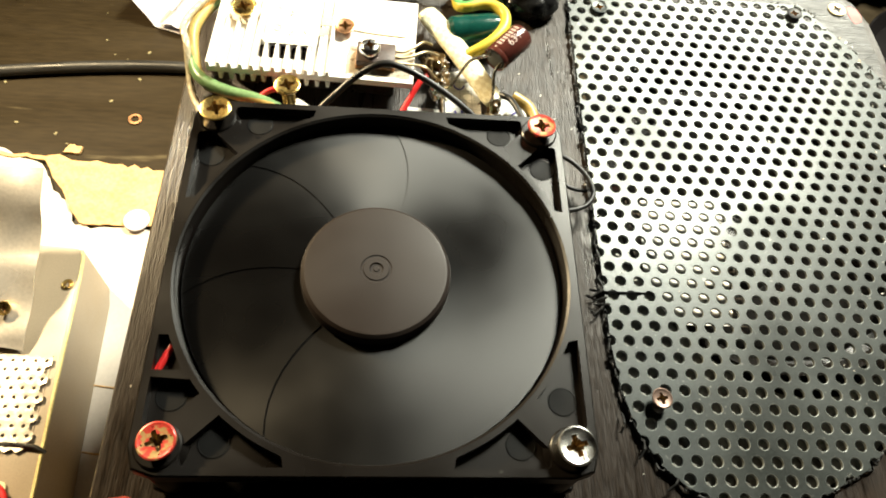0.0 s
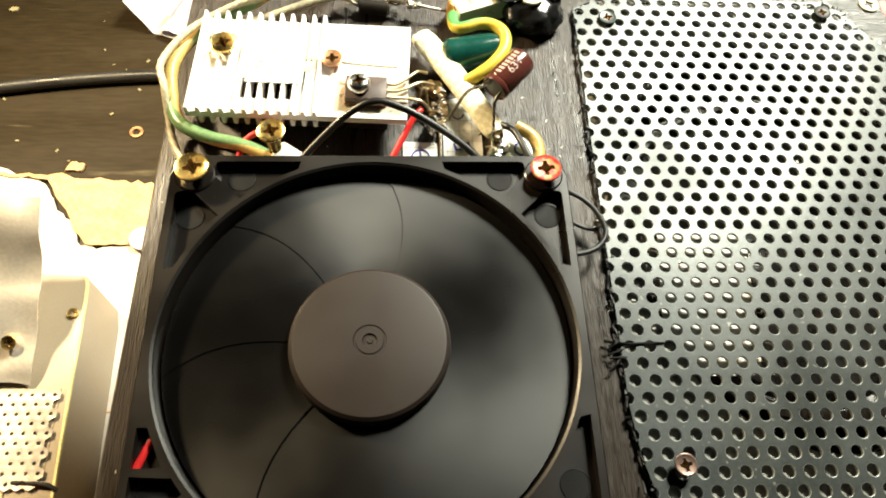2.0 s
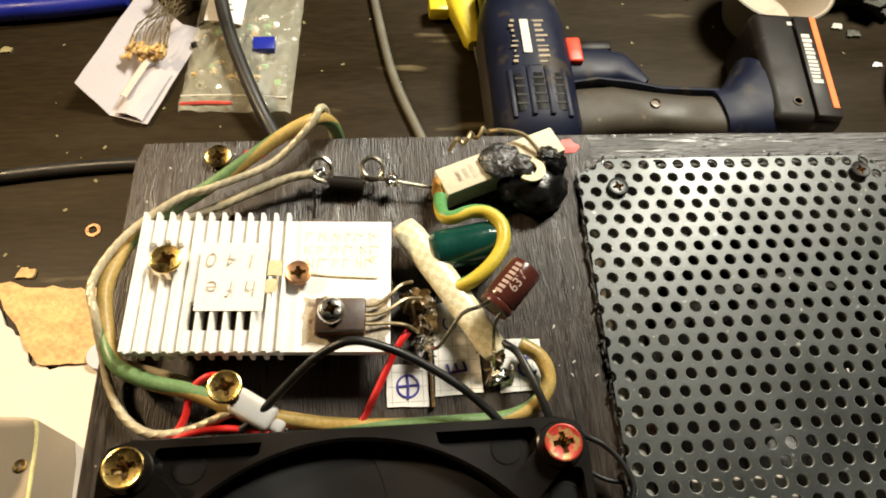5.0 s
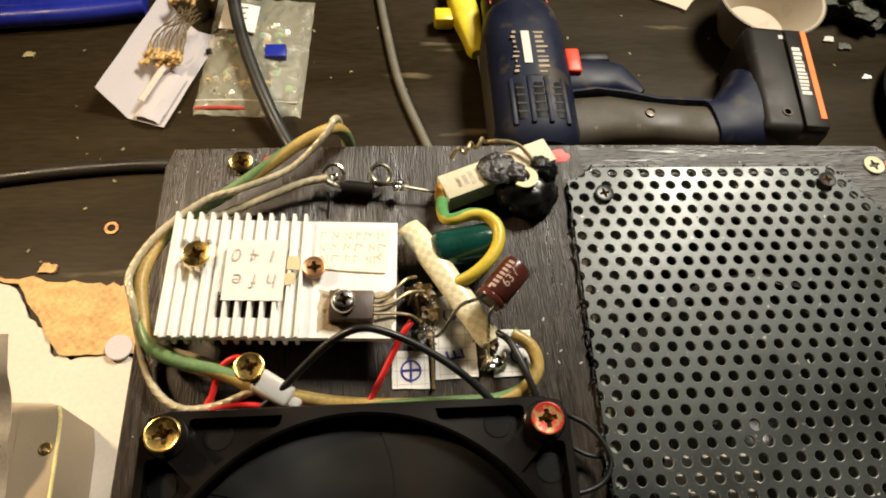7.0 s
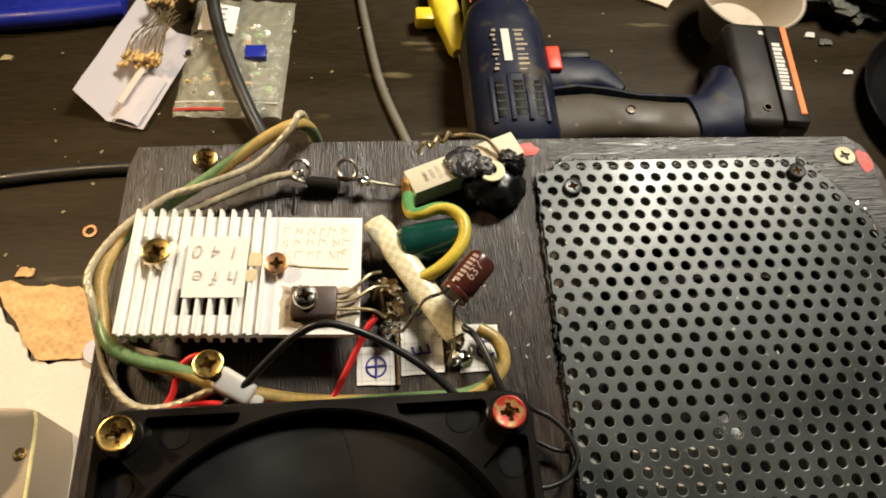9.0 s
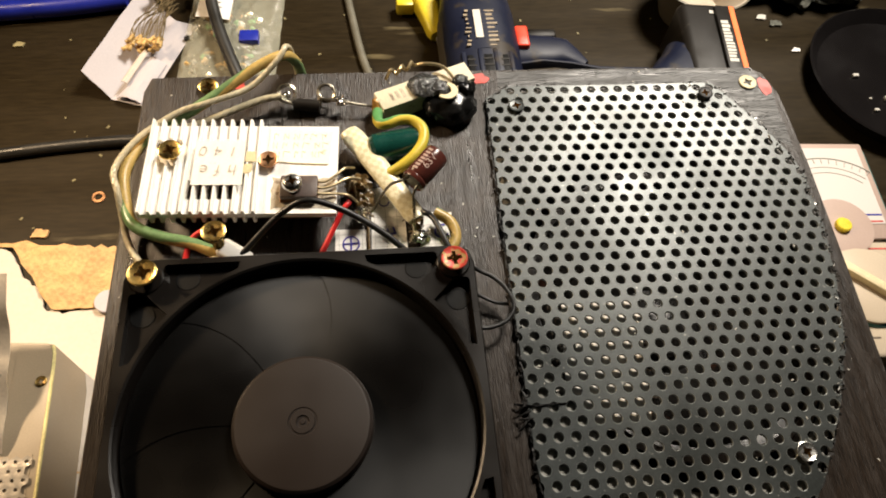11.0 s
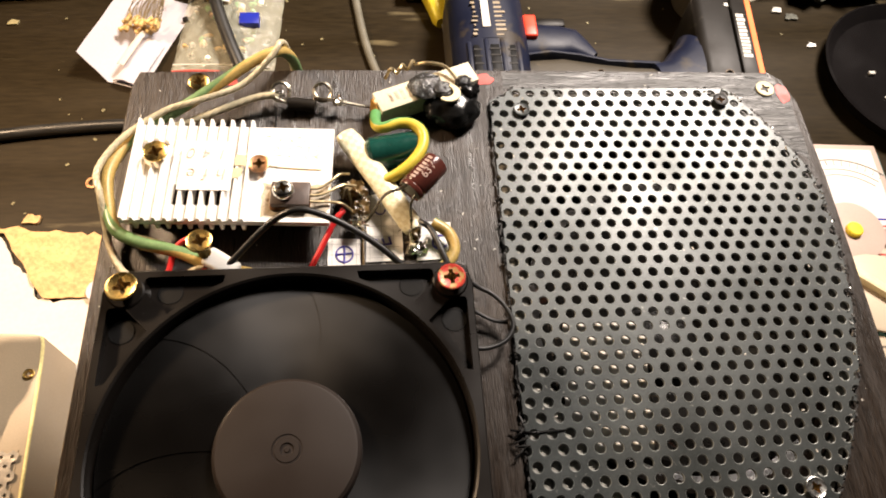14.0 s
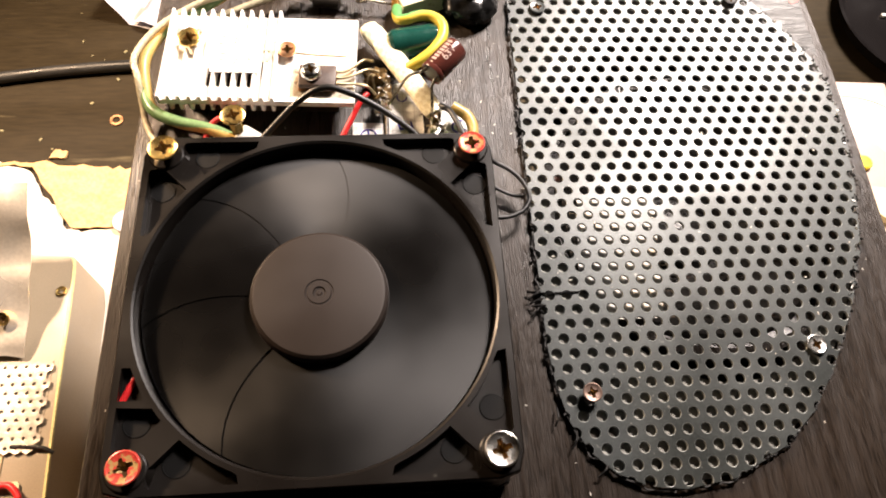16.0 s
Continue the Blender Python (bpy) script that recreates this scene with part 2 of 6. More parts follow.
M = dict(
    wood=material("black_stained_wood", (0.021, 0.0150, 0.0110), 0.37, spec=0.36, vary=0.4, big=6, fine=34, stretch=(62, 4.2, 62), bump=0.38, dist=0.0005, pores=(0.30, 0.60), second=(0.05, 0.042, 0.035), second_amount=0.12, second_scale=26),
    brushed=material("brushed_black_paint", (0.020, 0.019, 0.017), 0.42, spec=0.6, vary=0.5, big=5, fine=16, stretch=(5, 48, 48), bump=0.5, dist=0.0006, pores=(0.3, 0.62), second=(0.05, 0.048, 0.044), second_amount=0.2, second_scale=20),
    wood_cut=material("scuffed_wood_edge", (0.05, 0.04, 0.03), 0.6, vary=0.5, big=40, fine=400, bump=0.4, second=(0.16, 0.12, 0.07), second_amount=0.4, second_scale=220),
    plastic=material("black_fan_plastic", (0.007, 0.0056, 0.0047), 0.31, spec=0.4, vary=0.15, big=30, fine=2500, bump=0.06, dist=0.0001, second=(0.05, 0.05, 0.045), second_amount=0.05, second_scale=320),
    blade=material("satin_black_blade", (0.0025, 0.0022, 0.002), 0.33, spec=0.58, vary=0.1, big=20, fine=1500, bump=0.03, dist=0.0001),
    disc=material("black_moulding_disc", (0.003, 0.003, 0.003), 0.6, spec=0.2, vary=0.1),
    hub=material("matt_black_hub", (0.021, 0.015, 0.012), 0.46, spec=0.4, vary=0.12, big=25, fine=2600, bump=0.08, dist=0.0001),
    steel=material("dark_painted_steel", (0.038, 0.044, 0.043), 0.38, metal=0.3, vary=0.25, big=22, fine=900, bump=0.16, dist=0.00015, second=(0.22, 0.22, 0.2), second_amount=0.10, second_scale=420),
    zinc=material("yellow_zinc", (0.62, 0.44, 0.15), 0.28, metal=1.0, vary=0.3, big=150, fine=1800, bump=0.2, second=(0.25, 0.14, 0.06), second_amount=0.2, second_scale=420),
    redzinc=material("red_painted_screw", (0.52, 0.05, 0.035), 0.34, metal=0.2, vary=0.25, big=150, fine=1800, bump=0.2, second=(0.40, 0.26, 0.10), second_amount=0.46, second_scale=420),
    silver=material("bright_zinc", (0.72, 0.71, 0.67), 0.26, metal=1.0, vary=0.2, big=150, fine=1800, bump=0.2, second=(0.3, 0.27, 0.2), second_amount=0.15, second_scale=420),
    dullscrew=material("dull_brown_screw", (0.22, 0.15, 0.12), 0.45, metal=0.8, vary=0.3, big=150, bump=0.2),
    backing=material("pale_lit_backing", (0.30, 0.29, 0.26), 0.6, vary=0.5, big=60, fine=700, bump=0.3, second=(0.06, 0.05, 0.04), second_amount=0.3, second_scale=60),
    copper=material("coppery_screw", (0.50, 0.27, 0.14), 0.38, metal=0.9, vary=0.25, big=150, fine=1600, bump=0.2, second=(0.2, 0.1, 0.05), second_amount=0.2, second_scale=380),
    dark=material("shade_dark_recess", (0.05, 0.032, 0.016), 0.4, metal=0.3, vary=0.2),
    recess=material("shaded_brass_recess", (0.30, 0.20, 0.09), 0.35, metal=0.85, vary=0.3, big=200, bump=0.2),
    alu=material("milled_aluminium", (0.92, 0.91, 0.88), 0.42, metal=0.05, vary=0.08, big=50, fine=1100, stretch=(1, 0.15, 1), bump=0.12, second=(0.55, 0.5, 0.42), second_amount=0.06, second_scale=130),
    paper=material("off_white_paper", (0.84, 0.81, 0.76), 0.75, vary=0.06, big=60, fine=900, bump=0.1, second=(0.55, 0.42, 0.25), second_amount=0.1, second_scale=130),
    whitepaper=material("white_card", (0.47, 0.44, 0.46), 0.75, vary=0.06, big=30, fine=700, bump=0.1),
    tape=material("yellowed_tape", (0.66, 0.56, 0.34), 0.55, vary=0.15, big=120, fine=900, bump=0.15),
    pencil=material("pencil_line", (0.13, 0.10, 0.07), 0.7, vary=0.2),
    faint=material("soft_pencil", (0.40, 0.35, 0.29), 0.8, vary=0.3, big=300),
    ink=material("blue_ink", (0.06, 0.05, 0.32), 0.6, vary=0.2),
    squared=material("squared_line", (0.42, 0.40, 0.36), 0.8, vary=0.1),
    cement=material("cement_resistor", (0.66, 0.61, 0.46), 0.7, vary=0.12, big=70, fine=1300, bump=0.3, second=(0.4, 0.33, 0.2), second_amount=0.12, second_scale=220),
    amber=material("amber_resin", (0.42, 0.22, 0.05), 0.3, vary=0.3, big=150, fine=900, bump=0.2),
    tar=material("melted_black_plastic", (0.006, 0.006, 0.006), 0.22, vary=0.3, big=110, fine=500, bump=0.35, dist=0.0004),
    ash=material("burnt_glossy_plastic", (0.03, 0.03, 0.03), 0.16, metal=0.1, vary=0.6, big=260, fine=420, bump=1.0, dist=0.0012, second=(0.22, 0.23, 0.23), second_amount=0.2, second_scale=320),
    cream=material("cream_washer", (0.74, 0.66, 0.42), 0.6, vary=0.1, big=120, bump=0.2),
    green=material("dark_green_lacquer", (0.006, 0.05, 0.04), 0.16, vary=0.2, big=120, fine=900, bump=0.25, dist=0.0003, coat=0.6, second=(0.5, 0.55, 0.5), second_amount=0.0, second_scale=700),
    wire_green=material("green_insulation", (0.10, 0.30, 0.10), 0.42, vary=0.2, big=60, bump=0.1),
    wire_yellow=material("yellow_insulation", (0.62, 0.48, 0.05), 0.42, vary=0.15, big=60, bump=0.1),
    old_green=material("faded_green_insulation", (0.14, 0.24, 0.10), 0.4, vary=0.3, big=70, bump=0.1, second=(0.40, 0.28, 0.09), second_amount=0.2, second_scale=70),
    old_yellow=material("tarnished_yellow_insulation", (0.46, 0.32, 0.10), 0.4, vary=0.25, big=70, bump=0.1),
    strand=material("clear_stranded_cable", (0.50, 0.44, 0.30), 0.40, metal=0.12, vary=0.2, big=120, bump=0.15),
    red=material("red_insulation", (0.60, 0.02, 0.02), 0.38, vary=0.12, big=90, bump=0.08),
    black=material("black_insulation", (0.012, 0.012, 0.012), 0.38, vary=0.2, big=90, bump=0.1),
    rubber=material("black_rubber_cable", (0.018, 0.017, 0.015), 0.45, vary=0.25, big=50, bump=0.15),
    greycable=material("grey_cable", (0.13, 0.12, 0.09), 0.5, vary=0.2, big=50, bump=0.12),
    tin=material("tinned_wire", (0.66, 0.60, 0.48), 0.26, metal=0.95, vary=0.2, big=200, bump=0.15),
    oldlead=material("tarnished_lead", (0.36, 0.29, 0.17), 0.4, metal=0.8, vary=0.3, big=200, bump=0.3),
    solder=material("solder", (0.74, 0.73, 0.70), 0.18, metal=1.0, vary=0.15, big=200, bump=0.4, dist=0.0004),
    flux=material("brown_flux", (0.13, 0.08, 0.03), 0.25, vary=0.5, big=240, fine=1200, bump=0.6, dist=0.0004),
    brown=material("brown_capacitor_sleeve", (0.085, 0.024, 0.018), 0.26, vary=0.15, big=60, bump=0.05),
    print_=material("pale_print", (0.52, 0.38, 0.32), 0.5, vary=0.2),
    epoxy=material("brown_transistor_epoxy", (0.075, 0.05, 0.04), 0.45, vary=0.25, big=120, fine=1800, bump=0.25, second=(0.25, 0.18, 0.13), second_amount=0.12, second_scale=300),
    grease=material("dirty_thermal_grease", (0.46, 0.40, 0.30), 0.6, vary=0.3, big=200, bump=0.4, second=(0.2, 0.15, 0.1), second_amount=0.3, second_scale=300),
    nylon=material("white_nylon", (0.72, 0.70, 0.66), 0.4, vary=0.06, big=90, bump=0.05, trans=0.15),
    redpaint=material("red_paint_mark", (0.48, 0.06, 0.045), 0.5, vary=0.3, big=160, bump=0.3),
    table=material("dark_brown_tabletop", (0.0210, 0.0145, 0.0066), 0.42, spec=0.2, vary=0.35, big=9.0, fine=150, stretch=(0.35, 2.2, 2.2), bump=0.12, dist=0.0002, second=(0.12, 0.095, 0.05), second_amount=0.12, second_scale=22),
    crumb=material("pale_crumbs", (0.30, 0.25, 0.12), 0.7, vary=0.3, big=100, bump=0.3, rnd=0.4),
    board=material("white_laminate_sheet", (0.54, 0.48, 0.41), 0.55, vary=0.08, big=20, fine=300, bump=0.15, second=(0.55, 0.42, 0.3), second_amount=0.04, second_scale=40),
    kraft=material("torn_brown_paper", (0.54, 0.33, 0.14), 0.8, vary=0.3, big=35, fine=300, bump=0.9, dist=0.001, second=(0.24, 0.11, 0.03), second_amount=0.14, second_scale=30),
    greybox=material("beige_grey_plastic", (0.27, 0.215, 0.145), 0.42, vary=0.1, big=16, fine=900, bump=0.08, second=(0.33, 0.27, 0.2), second_amount=0.05, second_scale=30),
    edgeyellow=material("bare_box_edge", (0.62, 0.54, 0.24), 0.5, vary=0.3, big=60, bump=0.2),
    foil=material("aluminium_sheet", (0.66, 0.60, 0.51), 0.30, metal=0.65, vary=0.12, big=16, fine=500, bump=0.12, dist=0.0006),
    pcb=material("tan_perfboard", (0.46, 0.36, 0.2), 0.6, vary=0.25, big=80, bump=0.3),
    navy=material("navy_drill_plastic", (0.0055, 0.008, 0.022), 0.52, spec=0.28, vary=0.25, big=25, fine=900, bump=0.12, second=(0.035, 0.028, 0.022), second_amount=0.3, second_scale=34),
    grip=material("dusty_grey_rubber", (0.042, 0.034, 0.022), 0.6, vary=0.3, big=30, fine=900, bump=0.25, second=(0.2, 0.16, 0.1), second_amount=0.1, second_scale=60),
    blackp=material("black_hard_plastic", (0.011, 0.009, 0.007), 0.5, spec=0.25, vary=0.3, big=25, fine=1200, bump=0.1, second=(0.07, 0.06, 0.045), second_amount=0.1, second_scale=70),
    orange=material("orange_stripe", (0.80, 0.16, 0.02), 0.45, vary=0.1),
    redbutton=material("red_button", (0.80, 0.06, 0.025), 0.4, vary=0.1),
    sticker=material("grey_white_sticker", (0.55, 0.52, 0.46), 0.6, vary=0.1),
    yellow=material("yellow_plastic", (0.72, 0.56, 0.03), 0.4, vary=0.2, big=40, bump=0.1),
    mug=material("grey_glazed_mug", (0.17, 0.15, 0.11), 0.4, vary=0.15, big=25, bump=0.05, coat=0.3),
    mug_in=material("pale_mug_lining", (0.46, 0.39, 0.30), 0.35, vary=0.1, big=20, bump=0.05),
    blue=material("blue_plastic", (0.012, 0.022, 0.28), 0.35, vary=0.25, big=30, bump=0.1),
    bag=material("clear_plastic_bag", (0.50, 0.49, 0.38), 0.08, vary=0.05, big=50, fine=130, bump=0.8, dist=0.004, alpha=0.26, spec=1.0),
    tan=material("tan_resistor_body", (0.58, 0.38, 0.14), 0.4, vary=0.2, big=300, bump=0.1, rnd=0.25),
    meter=material("cream_meter_case", (0.52, 0.43, 0.32), 0.45, vary=0.06, big=15, bump=0.05),
    meter_pink=material("meter_frame", (0.42, 0.31, 0.26), 0.4, vary=0.06, big=15, bump=0.05),
    face=material("white_meter_face", (0.58, 0.53, 0.49), 0.6, vary=0.03, big=15, bump=0.0),
    teal=material("teal_rubber", (0.06, 0.16, 0.15), 0.5, vary=0.2),
    glossblack=material("gloss_black_plastic", (0.008, 0.007, 0.007), 0.16, vary=0.2, big=15, bump=0.05),
    lit_rim=material("lit_hole_edge", (0.20, 0.21, 0.20), 0.35, metal=0.5, vary=0.4, big=200, bump=0.1),
    ragged=material("ragged_cut_metal", (0.012, 0.011, 0.010), 0.6, vary=0.6, big=300, fine=900, bump=0.6, second=(0.25, 0.22, 0.18), second_amount=0.12, second_scale=500),
    cone=material("black_speaker_cone", (0.02, 0.018, 0.016), 0.3, vary=0.3, big=60, bump=0.3, second=(0.12, 0.05, 0.03), second_amount=0.12, second_scale=90),
    wall=material("room_wall_paint", (0.13, 0.105, 0.08), 0.9, vary=0.08, big=3, fine=60, bump=0.1),
    rag=material("grey_green_rag", (0.11, 0.11, 0.09), 0.9, vary=0.5, big=30, fine=300, bump=0.8, dist=0.002, second=(0.4, 0.42, 0.2), second_amount=0.12, second_scale=40),
)

TABLE = -270.0

# circular polish on the blades: their gloss spreads round the hub
bn, bl_ = M["blade"].node_tree.nodes, M["blade"].node_tree.links
btc, bcr = bn.new("ShaderNodeTexCoord"), bn.new("ShaderNodeVectorMath")
bcr.operation = "CROSS_PRODUCT"
bcr.inputs[0].default_value = (0, 0, 1)
bl_.new(btc.outputs["Object"], bcr.inputs[1]), bl_.new(bcr.outputs[0], bn["Principled BSDF"].inputs["Tangent"])
bn["Principled BSDF"].inputs["Anisotropic"].default_value = 0.6

# ---- the room: tabletop, walls, ceiling ----
bm = bmesh.new()
block(bm, -900, 1000, -700, 900, TABLE - 30, TABLE, 2.0)
setting("tabletop", bm, M["table"], "dark brown wood-grain workbench top, scuffed and littered", "tabletop")
for nm, b in (("wall_north", (-1500, 1600, 1500, 1560)), ("wall_south", (-1500, 1600, -1560, -1500)), ("wall_east", (1600, 1660, -1560, 1560)), ("wall_west", (-1560, -1500, -1560, 1560))):
    bm = bmesh.new()
    block(bm, *b, -1000, 1500)
    setting(nm, bm, M["wall"], "plain painted room wall behind the bench", "wall")
bm = bmesh.new()
block(bm, -1560, 1660, -1560, 1560, 1500, 1540)
setting("ceiling", bm, M["wall"], "plain painted room ceiling", "ceiling")
bm = bmesh.new()
block(bm, -1560, 1660, -1560, 1560, -1030, -1000)
setting("floor", bm, M["wall"], "plain room floor under the bench", "floor")
bm = bmesh.new()
for x in (-850, 950):
    for y in (-650, 850):
        block(bm, x - 25, x + 25, y - 25, y + 25, -1000, TABLE - 30, 2)
setting("bench_legs", bm, M["wood"], "dark wooden legs of the workbench", "bench legs")

# ---- the black wooden cabinet ----
G_OUT = [(79, 150), (78, 122), (77.5, 74), (77, 35), (76.5, 7), (76.5, -12), (78, -28), (81, -40), (86.5, -50), (94, -57), (104, -61.5), (116, -63), (133, -60.5), (153, -51),
         (166, -40), (178, -25), (192, -2), (203, 21), (210, 49), (214, 74), (215, 101), (212, 113), (204, 130), (195, 144), (187, 155.5), (90, 156.5)]
GC = Vector((145, 55))
cab = thing("wooden_cabinet", (72, 25, TABLE), "tall black-stained wooden speaker cabinet lying on its back on the bench", "speaker cabinet")
outline = [(-74, -125), (-76.5, -60), (-76, 20), (-75, 110), (-73.5, 162), (-71, 170), (0, 170.5), (110, 169.5), (212, 167.5), (217, 163), (221, 150), (221.5, 110), (219.5, 55), (216.5, -16), (213, -125)]
opening = [(142 + 57 * math.cos(2 * math.pi * i / 40), 52 + 80 * math.sin(2 * math.pi * i / 40)) for i in range(40)]


def ring_fill(bm, outer, inner, z, mi=0):
    """The flat face between an outline and the opening in it."""
    ov = [bm.verts.new((*p, z)) for p in outer]
    iv = [bm.verts.new((*p, z)) for p in inner]
    es = [bm.edges.new((v[i], v[(i + 1) % len(v)])) for v in (ov, iv) for i in range(len(v))]
    r = bmesh.ops.triangle_fill(bm, use_beauty=True, use_dissolve=False, edges=es)
    for f in r["geom"]:
        if isinstance(f, bmesh.types.BMFace):
            f.material_index = mi
    return ov, iv


bm = bmesh.new()
small = [tuple(Vector((72, 25)) + (Vector(p) - Vector((72, 25))) * 0.9955) for p in outline]
ov, iv = ring_fill(bm, small, opening, 0.0)
n = len(outline)
ov2 = [bm.verts.new((*p, -0.9)) for p in outline]
ov3 = [bm.verts.new((*p, -12)) for p in outline]
ov4 = [bm.verts.new((*p, -12)) for p in opening]
for a, b, mi in ((ov, ov2, 1), (ov2, ov3, 0)):
    for i in range(n):
        bm.faces.new((a[i], a[(i + 1) % n], b[(i + 1) % n], b[i])).material_index = mi
for i in range(len(iv)):
    bm.faces.new((iv[i], iv[(i + 1) % len(iv)], ov4[(i + 1) % len(iv)], ov4[i]))
part("front_panel", bm, [M["wood"], M["wood_cut"]], cab, "black open-grained front panel with scuffed edges")
bm = bmesh.new()
extrude_outline(bm, rough_outline([(86, 158.6), (150, 158.0), (188, 157.6), (200, 143), (211, 122), (216.8, 118), (217, 150), (212.8, 162), (209, 166.4), (150, 167.6), (86, 168.2)], 0.5, 4.0, 6), 0.004, 0.06)
part("brushed_band", bm, M["brushed"], cab, "glossy black paint brushed along the back edge")
ins = [tuple(Vector((72, 25)) + (Vector(p) - Vector((72, 25))) * 0.999) for p in outline]
bm = bmesh.new()
inner = [tuple(Vector((72, 25)) + (Vector(p) - Vector((72, 25))) * 0.88) for p in outline]
for lo, hi, pts, flip in ((TABLE, -12.05, ins, 0), (TABLE + 12, -12.05, inner, 1)):
    a = [bm.verts.new((*p, lo)) for p in pts]
    b = [bm.verts.new((*p, hi)) for p in pts]
    for i in range(n):
        bm.faces.new((a[i], a[(i + 1) % n], b[(i + 1) % n], b[i]))
    bm.faces.new(a)
part("carcass", bm, M["wood"], cab)

# ---- perforated grille ----
PITCH, ROWH, HOLE = 6.33, 5.48, 1.9
grille = thing("perforated_grille", (145, 50, 0), "dark grey perforated steel grille with rough cut edges on the cabinet", "speaker grille")
bm = bmesh.new()
K = 12
turn = -0.010
plug = set()
rng = random.Random(4)
for row in range(-2, 43):
    for c in range(-8, 26):
        x = c * PITCH + (row % 2) * PITCH / 2
        y = -row * ROWH
        cx = 84.4 + x * math.cos(turn) - y * math.sin(turn)
        cy = 153.8 + x * math.sin(turn) + y * math.cos(turn)
        if not (68 < cx < 224 and -72 < cy < 165):
            continue
        hexa = []
        for k in range(K):
            a = 2 * math.pi * k / K + math.pi / 6
            s = (a - math.pi / 6) % (math.pi / 3)
            rad = (PITCH / math.sqrt(3)) * math.cos(math.pi / 6) / math.cos(s - math.pi / 6)
            hexa.append(bm.verts.new((cx + rad * math.cos(a + turn), cy + rad * math.sin(a + turn), 2.6)))
        r = 0.0 if rng.random() < 0.004 else HOLE * rng.uniform(0.96, 1.03)
        if r == 0.0:
            bm.faces.new(hexa)
            continue
        lip = [bm.verts.new((cx + (r + 0.2) * math.cos(2 * math.pi * k / K + math.pi / 6), cy + (r + 0.2) * math.sin(2 * math.pi * k / K + math.pi / 6), 2.6)) for k in range(K)]
        rim = [bm.verts.new((cx + r * math.cos(2 * math.pi * k / K + math.pi / 6), cy + r * math.sin(2 * math.pi * k / K + math.pi / 6), 2.5)) for k in range(K)]
        low = [bm.verts.new((cx + r * math.cos(2 * math.pi * k / K + math.pi / 6), cy + r * math.sin(2 * math.pi * k / K + math.pi / 6), 1.6)) for k in range(K)]
        # rim and wall take a paler colour that paints the lit crescents
        for u, w, mi in ((hexa, lip, 0), (lip, rim, 1), (rim, low, 1)):
            for k in range(K):
                bm.faces.new((u[k], u[(k + 1) % K], w[(k + 1) % K], w[k])).material_index = mi
bmesh.ops.remove_doubles(bm, verts=bm.verts, dist=0.02)
for i in range(len(G_OUT)):
    a, b = Vector(G_OUT[i]), Vector(G_OUT[(i + 1) % len(G_OUT)])
    d = (b - a).normalized()
    nrm = Vector((d.y, -d.x, 0))
    if nrm.dot(Vector((*GC, 0)) - Vector((*a, 0))) > 0:
        nrm = -nrm
    bmesh.ops.bisect_plane(bm, geom=list(bm.verts) + list(bm.edges) + list(bm.faces), plane_co=(a.x, a.y, 0), plane_no=nrm, clear_outer=True)
part("plate", bm, [M["steel"], M["lit_rim"]], grille, angle=18)
# added sheet: pale grey paints the light that falls through the holes
bm = bmesh.new()
inner_edge = [tuple(GC + (Vector(p) - GC) * 0.985) for p in G_OUT]
ring_fill(bm, inner_edge, [(142 + 57.5 * math.cos(2 * math.pi * i / 40), 52 + 80.5 * math.sin(2 * math.pi * i / 40)) for i in range(40)], 0.35)
part("backing", bm, M["backing"], grille, "added pale backing, its grey standing in for light on the wood below")
# ragged lip where the sheet was cut, pressed into the wood
bm = bmesh.new()
edge_pts = []
for i in range(len(G_OUT)):
    a, b = Vector(G_OUT[i]), Vector(G_OUT[(i + 1) % len(G_OUT)])
    k = max(1, int((b - a).length / 1.6))
    edge_pts += [a.lerp(b, j / k) for j in range(k)]
line = []
for i, q in enumerate(edge_pts):
    o = (q - GC).normalized()
    w = noise.noise(Vector((q.x * 0.35, q.y * 0.35, 3.0))) * 1.2 + noise.noise(Vector((q.x * 1.3, q.y * 1.3, 7.0))) * 0.9
    line.append(Vector((q.x + o.x * (0.2 + w), q.y + o.y * (0.2 + w), 1.3 + 0.8 * noise.noise(Vector((q.x, q.y, 1.0))))))
tube(bm, line + [line[0]], 0.42, n=6, smooth=False)
part("cut_edge", bm, M["ragged"], grille, "jagged blackened cut edge")
bm = bmesh.new()
rng = random.Random(19)
for q in edge_pts:
    if rng.random() < 0.55:
        o = (q - GC).normalized()
        k = rng.uniform(-0.6, 1.3)
        s = rng.uniform(0.3, 0.8)
        block(bm, -s, s, -s * 0.45, s * 0.45, -0.5, rng.uniform(0.3, 0.9), 0, 1, pose(q.x + o.x * k, q.y + o.y * k, 1.6, rng.uniform(-30, 30), rng.uniform(-30, 30), rng.uniform(0, 180)))
part("torn_teeth", bm, M["ragged"], grille, kind="stuff")
bm = bmesh.new()
rng = random.Random(29)
for q in edge_pts:
    if q.x > 185 and rng.random() < 0.6 or rng.random() < 0.04:
        o = (q - GC).normalized()
        k, s = rng.uniform(-2.2, 0.8), rng.uniform(0.2, 0.55)
        block(bm, -s * 1.6, s * 1.6, -s * 0.5, s * 0.5, -0.2, 0.25, 0, 1, pose(q.x + o.x * k, q.y + o.y * k, 2.75, rng.uniform(-35, 35), rng.uniform(-35, 35), rng.uniform(0, 180)))
part("sliver_dust", bm, M["silver"], grille, "bright slivers of bare metal along the cut", kind="stuff")
